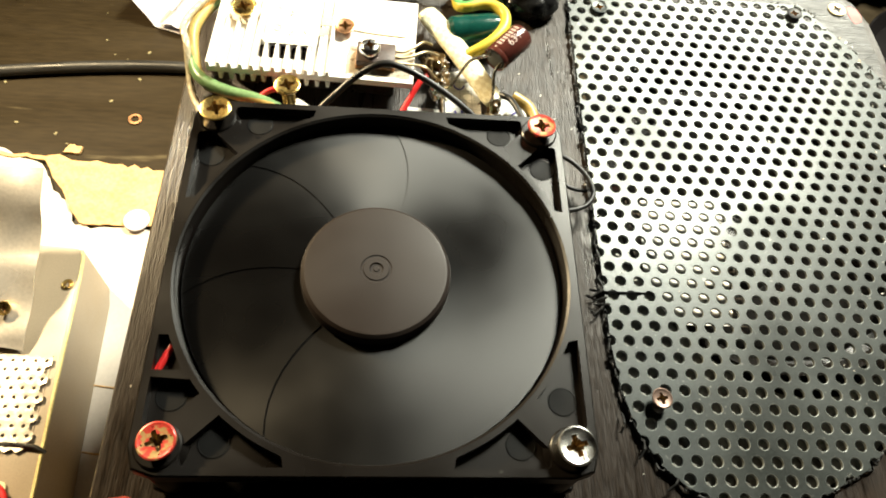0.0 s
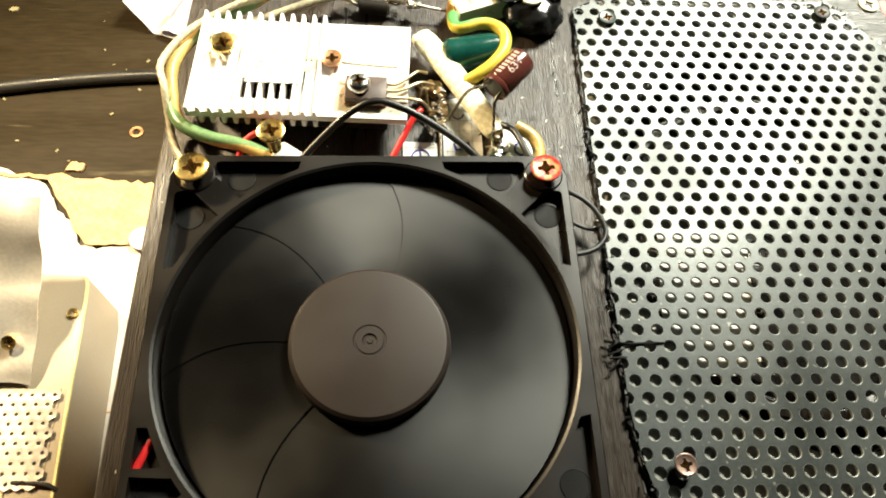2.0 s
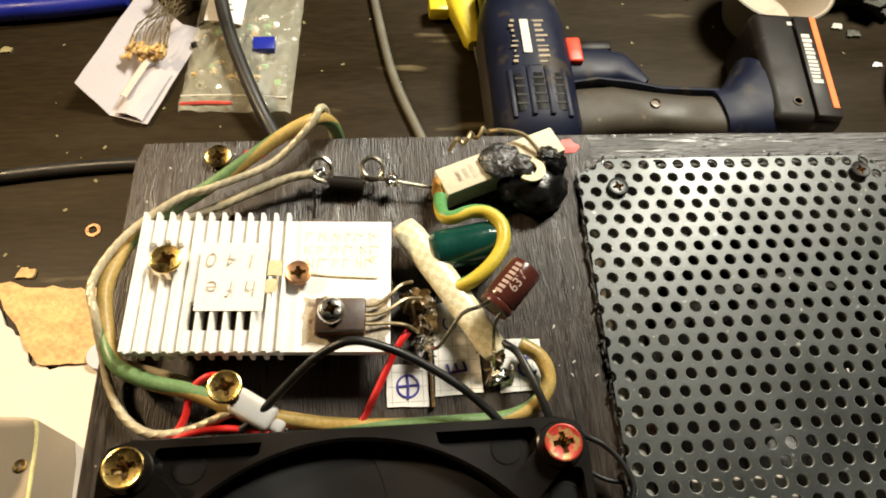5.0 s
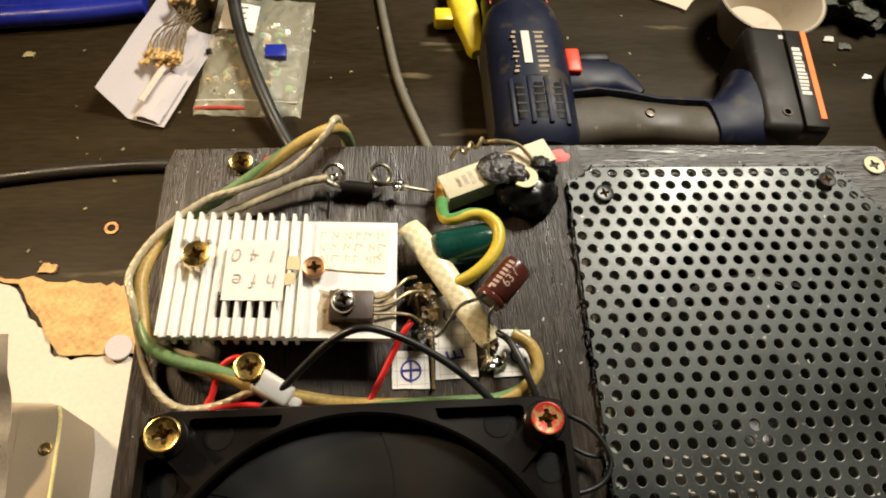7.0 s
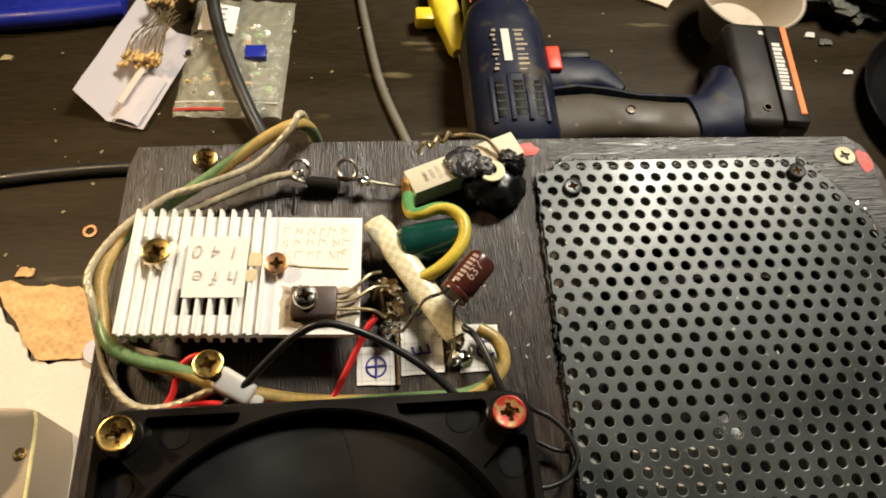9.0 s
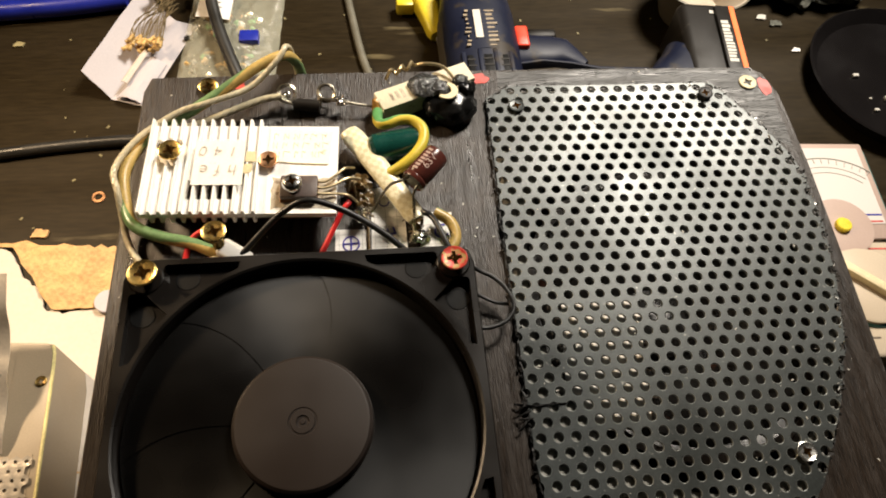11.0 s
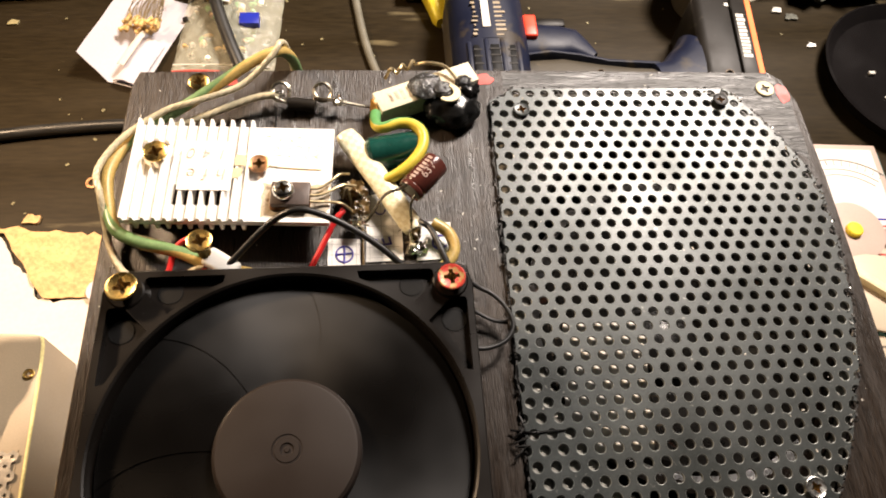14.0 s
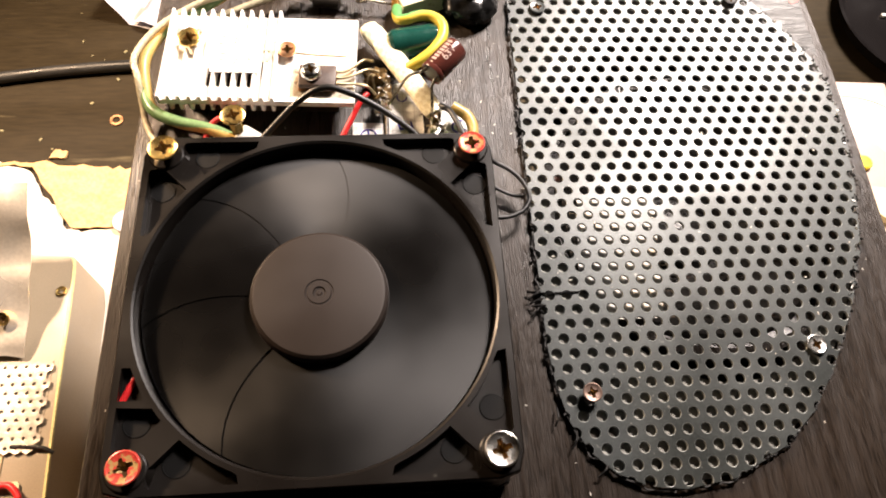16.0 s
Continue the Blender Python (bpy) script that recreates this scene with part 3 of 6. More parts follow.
# burrs of wire at the edge
for j, (x, y, a) in enumerate(((75.5, 4, 0.2), (75, 6.5, 0.5), (76, 2, -0.1), (74.5, 0, 0.7), (77, -38, 1.2), (82, -46, 1.0), (90, -56, 0.6))):
    bm = bmesh.new()
    tube(bm, [(x - 3 * math.cos(a), y - 3 * math.sin(a), 1.8), (x, y, 3.4), (x + 3.5 * math.cos(a + 0.3), y + 3.5 * math.sin(a + 0.3), 1.5)], 0.35, n=6)
    part("burr", bm, M["ragged"], grille)
bm = bmesh.new()
tube(bm, [(72, 8, 1.6), (78, 6.5, 3.0), (84, 6.6, 2.8), (88, 6.6, 3.0), (91, 6.7, 2.4)], 0.45, n=6)
part("scratch_weld", bm, M["tar"], grille, "black blob line on the plate edge")

# ---- the loudspeaker and its label under the grille ----
spk = thing("loudspeaker", (150, 50, -60), "black loudspeaker cone sitting in the cabinet beneath the grille", "loudspeaker")
bm = bmesh.new()
revolve(bm, [(62, -14), (62, -18), (58, -19), (55, -16.5), (52, -19), (20, -42), (18, -41), (15, -36), (8, -33.5), (0.1, -33)], 48, 150, 50, close=(False, True))
part("cone", bm, M["cone"], spk)
bm = bmesh.new()
revolve(bm, [(62, -12.2), (66, -12.2), (66, -20), (62, -20), (62, -12.2)], 48, 150, 50, close=(False, False))
part("rim", bm, M["wood"], spk)
bm = bmesh.new()
revolve(bm, [(66, -20), (40, -58), (40, -75), (0.1, -75)], 32, 150, 50, close=(False, True))
part("basket", bm, M["blackp"], spk)
lab = thing("paper_sheet", (112, 26, -2), "white paper sheet lying in the cabinet, seen through the grille holes", "paper")
bm = bmesh.new()
sheet(bm, [[Vector((x + 0.12 * y, y, -1.0)) for x in np.linspace(91, 122, 5)] for y in np.linspace(-3, 47, 5)], 0.3)
part("paper", bm, M["paper"], lab)
# fine wire mesh stretched under the plate
for j in range(24):
    bm = bmesh.new()
    tube(bm, [(x, -3 + j * 2.1, -0.85) for x in (91, 110, 127)], 0.13, n=5, step=22)
    part("mesh_wire", bm, M["pencil"], grille)
for j in range(18):
    bm = bmesh.new()
    tube(bm, [(91 + j * 2.1, y, -0.85) for y in (-2.5, 22, 46.5)], 0.13, n=5, step=30)
    part("mesh_wire", bm, M["pencil"], grille)


# ---- screws ----
def screw(at, r, mat, length, label, style="pozi", lean=(0.0, 0.0), spin=0.0, group=""):
    """A screw whose head's top stands at at; shank of that length below it."""
    x, y, z = at
    s = thing("screw", (x, y, z - length), label, "screw", group)
    n = 48
    arm, half = r * 0.56, r * 0.15

    def star(scale, zz):
        out = []
        for i in range(n):
            a = 2 * math.pi * i / n
            b = (a + math.pi / 4) % (math.pi / 2) - math.pi / 4
            rad = min(arm / max(math.cos(b), 1e-3), half / max(abs(math.sin(b)), 1e-3))
            rad = max(rad, half * 1.45, min(arm * 0.62, half * 0.45 / max(abs(math.sin(b - math.copysign(math.pi / 4, b))), 1e-3)))
            out.append(Vector((rad * scale * math.cos(a + spin), rad * scale * math.sin(a + spin), zz)))
        return out

    tilt = Euler((lean[0], lean[1], 0)).to_matrix()
    if style == "pan":
        prof = [(r * 0.35, -r * 0.55), (r, -r * 0.5), (r, -r * 0.18), (r * 0.86, r * 0.05), (r * 0.7, r * 0.14)]
    else:
        prof = [(r * 0.42, -r * 0.75), (r * 0.97, -r * 0.16), (r, -r * 0.08), (r * 0.98, 0), (r * 0.90, 0.03 * r), (r * 0.76, -0.02 * r)]
    rings = [circle(q, zz, n) for q, zz in prof] + [star(1.0, prof[-1][1] - 0.01 * r), star(0.86, -r * 0.30), star(0.35, -r * 0.55)]
    rings = [[tilt @ p + Vector((x, y, z)) for p in ring] for ring in rings]
    bm = bmesh.new()
    loft(bm, rings[:-2], True, False)
    k = len(bm.verts)
    part("head", bm, mat, s)
    # darker brass inside the cross stands in for the recess's shade
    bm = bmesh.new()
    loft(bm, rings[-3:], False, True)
    part("recess", bm, M["recess"], s, "cross recess, its shade painted as darker brass")
    bm = bmesh.new()
    prof = [(r * 0.42, -r * 0.7)]
    zz = -r * 0.7
    while zz > -length + 1.4:
        prof += [(r * 0.50, zz - 0.4), (r * 0.40, zz - 0.9)]
        zz -= 1.0
    prof += [(r * 0.36, -length)]
    loft(bm, [[tilt @ p + Vector((x, y, z)) for p in circle(q, w, 12)] for q, w in prof])
    part("shank", bm, mat, s)
    return s


FG = "screws holding the fan"
screw((-52.3, 52.3, 33.2), 5.0, M["zinc"], 31, "large yellow zinc countersunk cross-head screw in a fan corner", spin=0.35, group=FG)
screw((52.6, 52.2, 32.8), 4.7, M["redzinc"], 31, "cross-head screw daubed with red paint in a fan corner", spin=0.1, group=FG)
screw((-52.0, -52.2, 32.2), 4.9, M["redzinc"], 31, "cross-head screw half covered in red paint in a fan corner", spin=0.5, group=FG)
screw((52.9, -52.6, 32.8), 5.2, M["silver"], 31, "large bright silver cross-head screw in a fan corner", spin=0.3, group=FG)
GG = "screws holding the grille"
screw((89, -31, 6.5), 3.3, M["dullscrew"], 10, "small dull coppery screw standing proud of the grille", spin=0.2, group=GG)
screw((173, -17, 4.2), 3.6, M["silver"], 5, "silver cross-head screw seated in the grille", spin=0.4, group=GG)
screw((92, 144, 4.2), 3.6, M["steel"], 5, "dull grey screw seated in the grille", spin=0.2, group=GG)
screw((182, 148, 4.6), 3.4, M["blackp"], 6, "dark screw standing slightly proud in the grille", spin=0.0, group=GG)
WG = "screws in the cabinet front"
screw((207, 157, 0.9), 4.2, M["cream"], 6, "cream-painted screw seated in the black panel", spin=0.3, group=WG)
screw((-45, 162, 2.4), 4.3, M["zinc"], 8, "yellow zinc screw standing in the black panel", spin=0.25, lean=(0.1, 0), group=WG)
screw((-69, -65, 1.4), 4.4, M["redzinc"], 7, "red-painted screw in the black panel", spin=0.4, group=WG)

# red paint daubs on the panel
for nm, x, y, rx, ry, sd in (("paint_daub", 77.5, 164, 4.2, 3.4, 1), ("paint_daub", 214.8, 154.5, 3.2, 5.0, 2), ("paint_daub", -68.6, -63.6, 5.6, 4.6, 3), ("paint_daub", -33, 164, 4, 2.2, 4)):
    bm = bmesh.new()
    pts = []
    for i in range(28):
        a = 2 * math.pi * i / 28
        k = 1 + 0.35 * noise.noise(Vector((math.cos(a) * 1.6, math.sin(a) * 1.6, sd * 4.1)))
        pts.append((min(x + rx * k * math.cos(a), 219.5), y + ry * k * math.sin(a)))
    extrude_outline(bm, pts, 0.02, 0.22)
    d = thing("paint_daub", (x, y, 0), "small daub of red paint on the black panel", "paint mark")
    part("daub", bm, M["redpaint"], d)

# ---- the fan ----
TOP, BOT, PF = 28.0, 2.0, 24.6
fan = thing("axial_fan", (0, 0, 0), "square black plastic axial cooling fan screwed onto the cabinet", "cooling fan")
bm = bmesh.new()
n = 96
RI = 56.6


def square_ring(h, z, rc=6.0):
    out = []
    for i in range(n):
        a = 2 * math.pi * i / n
        c, s = math.cos(a), math.sin(a)
        k = h / max(abs(c), abs(s))
        x, y = c * k, s * k
        ax, ay = abs(x), abs(y)
        if ax > h - rc and ay > h - rc:
            d = Vector((ax - (h - rc), ay - (h - rc))).normalized() * rc
            x, y = math.copysign(h - rc + d.x, x), math.copysign(h - rc + d.y, y)
        out.append(Vector((x, y, z)))
    return out


# duct wall
loft(bm, [circle(RI + 0.9, TOP - 0.15, n), circle(RI + 2.0, TOP - 0.15, n), circle(RI + 2.2, BOT, n), circle(RI, BOT, n), circle(RI, TOP - 1.2, n), circle(RI + 0.25, TOP - 0.6, n), circle(RI + 0.9, TOP - 0.15, n)], False, False)
part("duct", bm, M["plastic"], fan)
def pocket(u0, flip, sx, sy):
    """The outline of a moulded pocket beside a corner."""
    pts = [(u0, 57.6), (45.8, 57.6), (46.8, 57.0), (47.0, 55.8), (47.0, 52.6)]
    a1, a0 = math.atan2(44.4, 38.8), math.atan2(math.sqrt(59.0 ** 2 - u0 ** 2), u0)
    pts += [(59.0 * math.cos(a1 + (a0 - a1) * i / 10), 59.0 * math.sin(a1 + (a0 - a1) * i / 10)) for i in range(11)]
    pts[-1] = (u0 + 0.6, pts[-1][1])
    return [((v if flip else u) * sx, (u if flip else v) * sy) for u, v in pts]


holes = [[(p.x, p.y) for p in circle(RI + 0.9, 0, n)]]
for sx in (-1, 1):
    for sy in (-1, 1):
        for flip in (False, True):
            gate = flip and sx < 0 and sy < 0
            holes.append(pocket(34.5 if gate else 21.5, flip, sx, sy))
            if gate:
                holes.append([(-57.6, -22.6), (-57.6, -32.6), (-50.2, -32.6), (-54.2, -24.4), (-55.0, -22.6)])
bm = bmesh.new()
rim_out = square_ring(59.6, TOP)
loops = [[bm.verts.new((p.x, p.y, TOP)) for p in rim_out]] + [[bm.verts.new((x, y, TOP)) for x, y in h] for h in holes]
es = [bm.edges.new((v[i], v[(i + 1) % len(v)])) for v in loops for i in range(len(v))]
bmesh.ops.triangle_fill(bm, use_beauty=True, use_dissolve=False, edges=es)
for v in loops[2:]:
    low = [bm.verts.new((q.co.x, q.co.y, PF - 0.6)) for q in v]
    for i in range(len(v)):
        bm.faces.new((v[i], v[(i + 1) % len(v)], low[(i + 1) % len(v)], low[i]))
prev = loops[0]
for ring in (square_ring(60.0, TOP - 0.45), square_ring(60.0, TOP - 5.6), square_ring(58.5, TOP - 5.6)):
    cur = [bm.verts.new(p) for p in ring]
    for i in range(n):
        bm.faces.new((prev[i], prev[(i + 1) % n], cur[(i + 1) % n], cur[i]))
    prev = cur
part("frame_top", bm, M["plastic"], fan)
bm = bmesh.new()
loft(bm, [circle(RI + 1.0, PF, n), square_ring(58.6, PF), square_ring(58.6, PF - 1.5), circle(RI + 1.0, PF - 1.5, n), circle(RI + 1.0, PF, n)], False, False)
part("top_flange", bm, M["plastic"], fan)
bm = bmesh.new()
loft(bm, [circle(RI + 1.0, 5.0, n), square_ring(59.5, 5.0), square_ring(60.0, 4.5), square_ring(60.0, BOT), circle(RI + 1.0, BOT, n), circle(RI + 1.0, 5.0, n)], False, False)
part("bottom_flange", bm, M["plastic"], fan)
for sx in (-1, 1):
    for sy in (-1, 1):
        bm = bmesh.new()
        revolve(bm, [(6.9, BOT), (6.9, PF), (5.9, TOP - 0.2), (5.9, TOP + 0.5), (5.5, TOP + 0.8), (2.2, TOP + 0.8)], 32, sx * 52.5, sy * 52.5)
        part("corner_boss", bm, M["plastic"], fan)
        far = sy > 0
        for ex, ey in (((39.5, 53.2), (53.2, 40.0)) if far else ((39.8, 50.6), (52.3, 38.6))):
            bm = bmesh.new()
            revolve(bm, [(4.1, PF - 0.4), (4.1, PF + 0.18), (3.8, PF + 0.22), (3.7, PF + 0.08)], 24, sx * ex, sy * ey)
            part("moulding_disc", bm, M["disc"], fan)
        if sy < 0:
            bm = bmesh.new()
            revolve(bm, [(4.4, 0.0), (4.4, 1.9)], 6, sx * 52.5, sy * 52.5)
            part("washer_nut", bm, M["zinc"], fan, "brassy nut under the fan corner")
        else:
            bm = bmesh.new()
            revolve(bm, [(4.4, 0.0), (4.4, 1.9)], 6, sx * 52.5, sy * 52.5)
            part("washer_nut", bm, M["zinc"], fan, "brassy nut under the fan corner")
# hub and blades on one rotor
rot = part("rotor", revolve(bmesh.new(), [(22.4, 6.0), (22.2, 24.6), (21.8, 26.0), (20.9, 26.8), (20.2, 26.9), (4.6, 26.9), (4.4, 26.6), (3.9, 26.6), (3.7, 26.9), (2.1, 26.9), (1.8, 26.4), (0.9, 26.4), (0.7, 26.7), (0.05, 26.7)], 64), M["hub"], fan, "smooth matt black hub cap with a moulded centre ring")
NB = 7
for b in range(NB):
    bm = bmesh.new()
    top_, bot_ = [], []
    a0 = 2 * math.pi * b / NB + 0.35
    for i in range(9):
        r = 21.8 + (55.9 - 21.8) * i / 8
        f = i / 8
        span = (2 * math.pi / NB) * 1.03
        rowt, rowb = [], []
        for j in range(9):
            u = j / 8
            ang = a0 + span * u + 0.22 * f * f
            rise = 0.32 * u
            z = 22.1 + 0.3 * f + rise
            rowt.append(Vector((r * math.cos(ang), r * math.sin(ang), z)))
            rowb.append(Vector((r * math.cos(ang), r * math.sin(ang), z - 0.08 - 1.4 * math.sin(math.pi * u))))
        top_.append(rowt), bot_.append(rowb)
    vt = [[bm.verts.new(p) for p in r] for r in top_]
    vb = [[bm.verts.new(p) for p in r] for r in bot_]
    for i in range(8):
        for j in range(8):
            bm.faces.new((vt[i][j], vt[i][j + 1], vt[i + 1][j + 1], vt[i + 1][j]))
            bm.faces.new((vb[i][j + 1], vb[i][j], vb[i + 1][j], vb[i + 1][j + 1]))
    for i in range(8):
        bm.faces.new((vt[i][0], vt[i + 1][0], vb[i + 1][0], vb[i][0]))
        bm.faces.new((vt[i + 1][8], vt[i][8], vb[i][8], vb[i + 1][8]))
        bm.faces.new((vt[8][i], vt[8][i + 1], vb[8][i + 1], vb[8][i]))
        bm.faces.new((vt[0][i + 1], vt[0][i], vb[0][i], vb[0][i + 1]))
    part("blade", bm, M["blade"], rot, angle=50)
bm = bmesh.new()
revolve(bm, [(24, BOT + 0.2), (24, 5.5)], 32)
for k in range(4):
    block(bm, 20, 57.5, -1.6, 1.6, BOT + 0.2, 4.6, 0.4, 2, pose(0, 0, 0, 0, 0, 45 + 90 * k + 12))
part("motor_mount", bm, M["plastic"], fan)

# ---- heatsink on its block ----
HS = pose(0, 0, 0, 0, 0, -2.6)
HSC = Vector((-25, 107, 0))
HM = Matrix.Translation(HSC) @ HS


def hsp(x, y, z):
    return HM @ Vector((x, y, z))


sink = thing("heatsink", (-25, 107, 0), "bright milled aluminium finned heatsink plate screwed above the panel", "heatsink")
bm = bmesh.new()
SLOTS = [-35.25 + 3.9 * k for k in range(4, 9)]
plate = [(-38, -21), (37, -21), (37, 21.5), (-38, 21.5)]
rects = [plate] + [[(x - 1.3, -14.4), (x + 1.3, -14.4), (x + 1.3, -5.5), (x - 1.3, -5.5)] for x in SLOTS]
tops = [[bm.verts.new(hsp(x, y, 14.2)) for x, y in q] for q in rects]
lows = [[bm.verts.new(hsp(x, y, 11.5)) for x, y in q] for q in rects]
for loops_ in (tops, lows):
    bmesh.ops.triangle_fill(bm, use_beauty=True, use_dissolve=False, edges=[bm.edges.new((v[i], v[(i + 1) % 4])) for v in loops_ for i in range(4)])
for a, b in zip(tops, lows):
    for i in range(4):
        bm.faces.new((a[i], a[(i + 1) % 4], b[(i + 1) % 4], b[i]))
part("base_plate", bm, M["alu"], sink, "aluminium base plate with sawn slots")
nf = 12
for i in range(nf):
    x = -37.2 + i * 3.9
    spans = [(-21.5, 23.0)]
    if 1 <= i <= 3:
        spans = [(-21.5, 2.0 + (i % 2) * 1.5), (13.5 - (i % 2), 23.0)]
    bm = bmesh.new()
    for a, b in spans:
        pts = [(-0.72, 14.0), (0.72, 14.0), (0.56, 16.5), (0.36, 16.8), (-0.36, 16.8), (-0.56, 16.5)]
        loft(bm, [[HM @ Vector((x + px, y, pz)) for px, pz in pts] for y in (a, b)])
    part("fin", bm, M["alu"], sink)
bm = bmesh.new()
block(bm, -30, 30, -15, 15, 0.1, 11.4, 0.5, 2, HM)
part("spacer_block", bm, M["wood"], sink, "black wooden spacer under the plate")
# teeth under the front edge
for i in range(11):
    x = -33.5 + i * 3.9
    bm = bmesh.new()
    block(bm, x - 0.7, x + 0.7, -21.3, -16, 8.3, 11.45, 0.2, 1, HM)
    part("under_fin", bm, M["alu"], sink)

tp = thing("transistor", tuple(hsp(22, -12, 14.3)), "brown epoxy power transistor screwed flat on the heatsink", "transistor")
bm = bmesh.new()
TM = Matrix.Translation(Vector((-3, 95, 0))) @ pose(0, 0, 0, 0, 0, -2.5)
block(bm, -7.3, 7.4, -5.1, 5.1, 14.3, 15.7, 0.2, 1, TM)
part("tab", bm, M["copper"], tp, "coppery metal tab")
bm = bmesh.new()
block(bm, -7.0, 7.3, -5.0, 5.0, 15.72, 18.4, 0.5, 2, TM)
part("epoxy_body", bm, M["epoxy"], tp)
for k, (y, end) in enumerate(((98.0, [(11, 100.5, 16), (15, 104.5, 15.5), (18.5, 107, 12)]), (95.0, [(11, 96.5, 16), (16, 100, 15), (21, 101.5, 12)]), (92.2, [(11, 92.5, 15.5), (16, 91.8, 15), (19.5, 91, 11)]))):
    bm = bmesh.new()
    tube(bm, [(4.2, y, 16.6), (7, y, 16.2)] + end, 0.55, n=8)
    part("lead", bm, M["oldlead"], tp, "tarnished wire leg")
bm = bmesh.new()
extrude_outline(bm, rough_outline([(-14, 87.5), (10.5, 86.6), (11, 101), (-13.5, 102.5)], 0.9, 2.0, 3), 14.22, 14.29)
part("grease", bm, M["grease"], tp, "dirty smear of thermal grease")
screw((-5.2, 95.3, 21.2), 3.9, M["silver"], 7, "silver pan-head screw through the transistor tab", style="pan", spin=0.3)
screw((-15, 109.2, 17.2), 3.9, M["copper"], 5, "coppery cross-head screw in the heatsink plate", spin=0.1)
screw((-53, 114.3, 19.0), 4.7, M["zinc"], 4.7, "yellow zinc screw sunk between cut fins", spin=0.5)
screw((-33, 74.3, 21.5), 4.6, M["zinc"], 21.4, "tall yellow zinc screw standing behind the fan", spin=0.35)

# paper label on the fins, with upside-down pencilled writing
lb = thing("paper_label", tuple(hsp(-9, 0, 20)), "off-white paper label with pencilled writing on the fins", "label")
bm = bmesh.new()
sheet(bm, [[hsp(x, y, 17.15 + 0.12 * math.sin(x * 1.6)) for x in np.linspace(-18.8, 0.6, 22)] for y in np.linspace(-9.6, 12.2, 4)], 0.25)
part("paper", bm, M["paper"], lb)


def lettering(name, text, at, size, rz, mat, parent, rx=0.0, ry=0.0, bold=0.0, m=None):
    cu = bpy.data.curves.new(name, "FONT")
    cu.body, cu.size, cu.extrude, cu.offset = text, size / 1000, 0.00006, bold / 1000
    cu.align_x, cu.align_y = "CENTER", "CENTER"
    cu.space_character, cu.shear = 1.7, 0.12
    tmp = bpy.data.objects.new(name, cu)
    scene.collection.objects.link(tmp)
    me = bpy.data.meshes.new_from_object(tmp.evaluated_get(bpy.context.evaluated_depsgraph_get()))
    bpy.data.objects.remove(tmp)
    pm = pose(at[0] / 1000, at[1] / 1000, at[2] / 1000, rx, ry, rz) if m is None else m
    me.transform(WORLD_OF[parent].inverted() @ pm)
    me.materials.clear()
    me.materials.append(mat)
    ob = new(name, me)
    ob.parent = parent
    WORLD_OF[ob] = WORLD_OF[parent]
    return ob


lettering("writing", "hfe", hsp(-8.8, -2.6, 17.46), 7.6, 178, M["faint"], lb, bold=-0.16)
lettering("writing", "140", hsp(-9.6, 6.6, 17.46), 6.8, 176, M["faint"], lb, bold=-0.16)
# masking tape with faint writing
tpz = thing("masking_tape", tuple(hsp(20, 10, 14.2)), "strip of yellowed masking tape with faint writing", "tape")
bm = bmesh.new()
extrude_outline(bm, [tuple(hsp(x, y, 0))[:2] for x, y in ((8.5, 3.5), (33.5, 2.2), (35, 19), (9, 20))], 14.24, 14.36)
part("strip", bm, M["paper"], tpz)
rng = random.Random(11)
for r, y in enumerate((16.0, 11.5, 7.0)):
    x = 11.0
    while x < 31:
        w = rng.uniform(1.2, 2.6)
        bm = bmesh.new()
        tube(bm, [hsp(x, y - 1.4, 14.42), hsp(x + rng.uniform(-0.4, 0.6), y + 1.5, 14.42), hsp(x + w, y + rng.uniform(-1.6, 1.2), 14.42), hsp(x + w, y + 1.4, 14.42)], 0.12, n=5, smooth=False)
        part("faint_mark", bm, M["tape"], tpz)
        x += w + rng.uniform(1.2, 3.2)
bm = bmesh.new()
tube(bm, [hsp(13, 3.2, 14.5), hsp(22, 2.4, 14.5), hsp(33, 2.0, 14.5)], 0.22, n=5)
part("pencil_line", bm, M["tape"], tpz)
for x, y, w, h in ((0.8, -3.5, 3.2, 3.6), (1.0, 1.5, 4.2, 5.0)):
    bm = bmesh.new()
    extrude_outline(bm, rough_outline([tuple(hsp(x, y, 0))[:2], tuple(hsp(x + w, y, 0))[:2], tuple(hsp(x + w, y + h, 0))[:2], tuple(hsp(x, y + h, 0))[:2]], 0.4, 1.2, x), 16.9, 17.06)
    part("tape_scrap", bm, M["tape"], tpz)


# ---- cables on the panel ----
def striped(points, r, name, label, ga, ye, twist, category="cable", n=16, seg=None):
    w = thing(name, points[len(points) // 2][:2] + (0,), label, category)
    bm = bmesh.new()
    tube(bm, points, r, n=n, twist=twist, mi=lambda i: 0 if (i % n) < n * 0.45 else 1)
    part("insulation", bm, [ga, ye], w)
    return w


main = [(-3, 176, -30), (-5, 174, -2), (-8, 170, 11), (-13, 166, 15), (-22, 161, 14), (-32, 154, 12), (-46, 144.5, 9), (-57, 138, 7), (-67, 129, 7), (-72.5, 112, 9), (-70.5, 96, 8), (-66, 86, 9), (-56, 80.5, 9), (-44, 77, 9), (-33, 72, 8),
        (-22, 69.5, 6), (-8, 67, 4.5), (10, 65.5, 4.5), (30, 65.4, 4.5), (44, 66, 4.5), (53, 69.5, 4.8), (57.5, 76, 5), (56, 83, 6), (50, 87.5, 7)]
striped(main, 2.3, "earth_cable", "faded green and yellow earth cable looped round the heatsink", M["old_green"], M["old_yellow"], 0.012)
bm = bmesh.new()
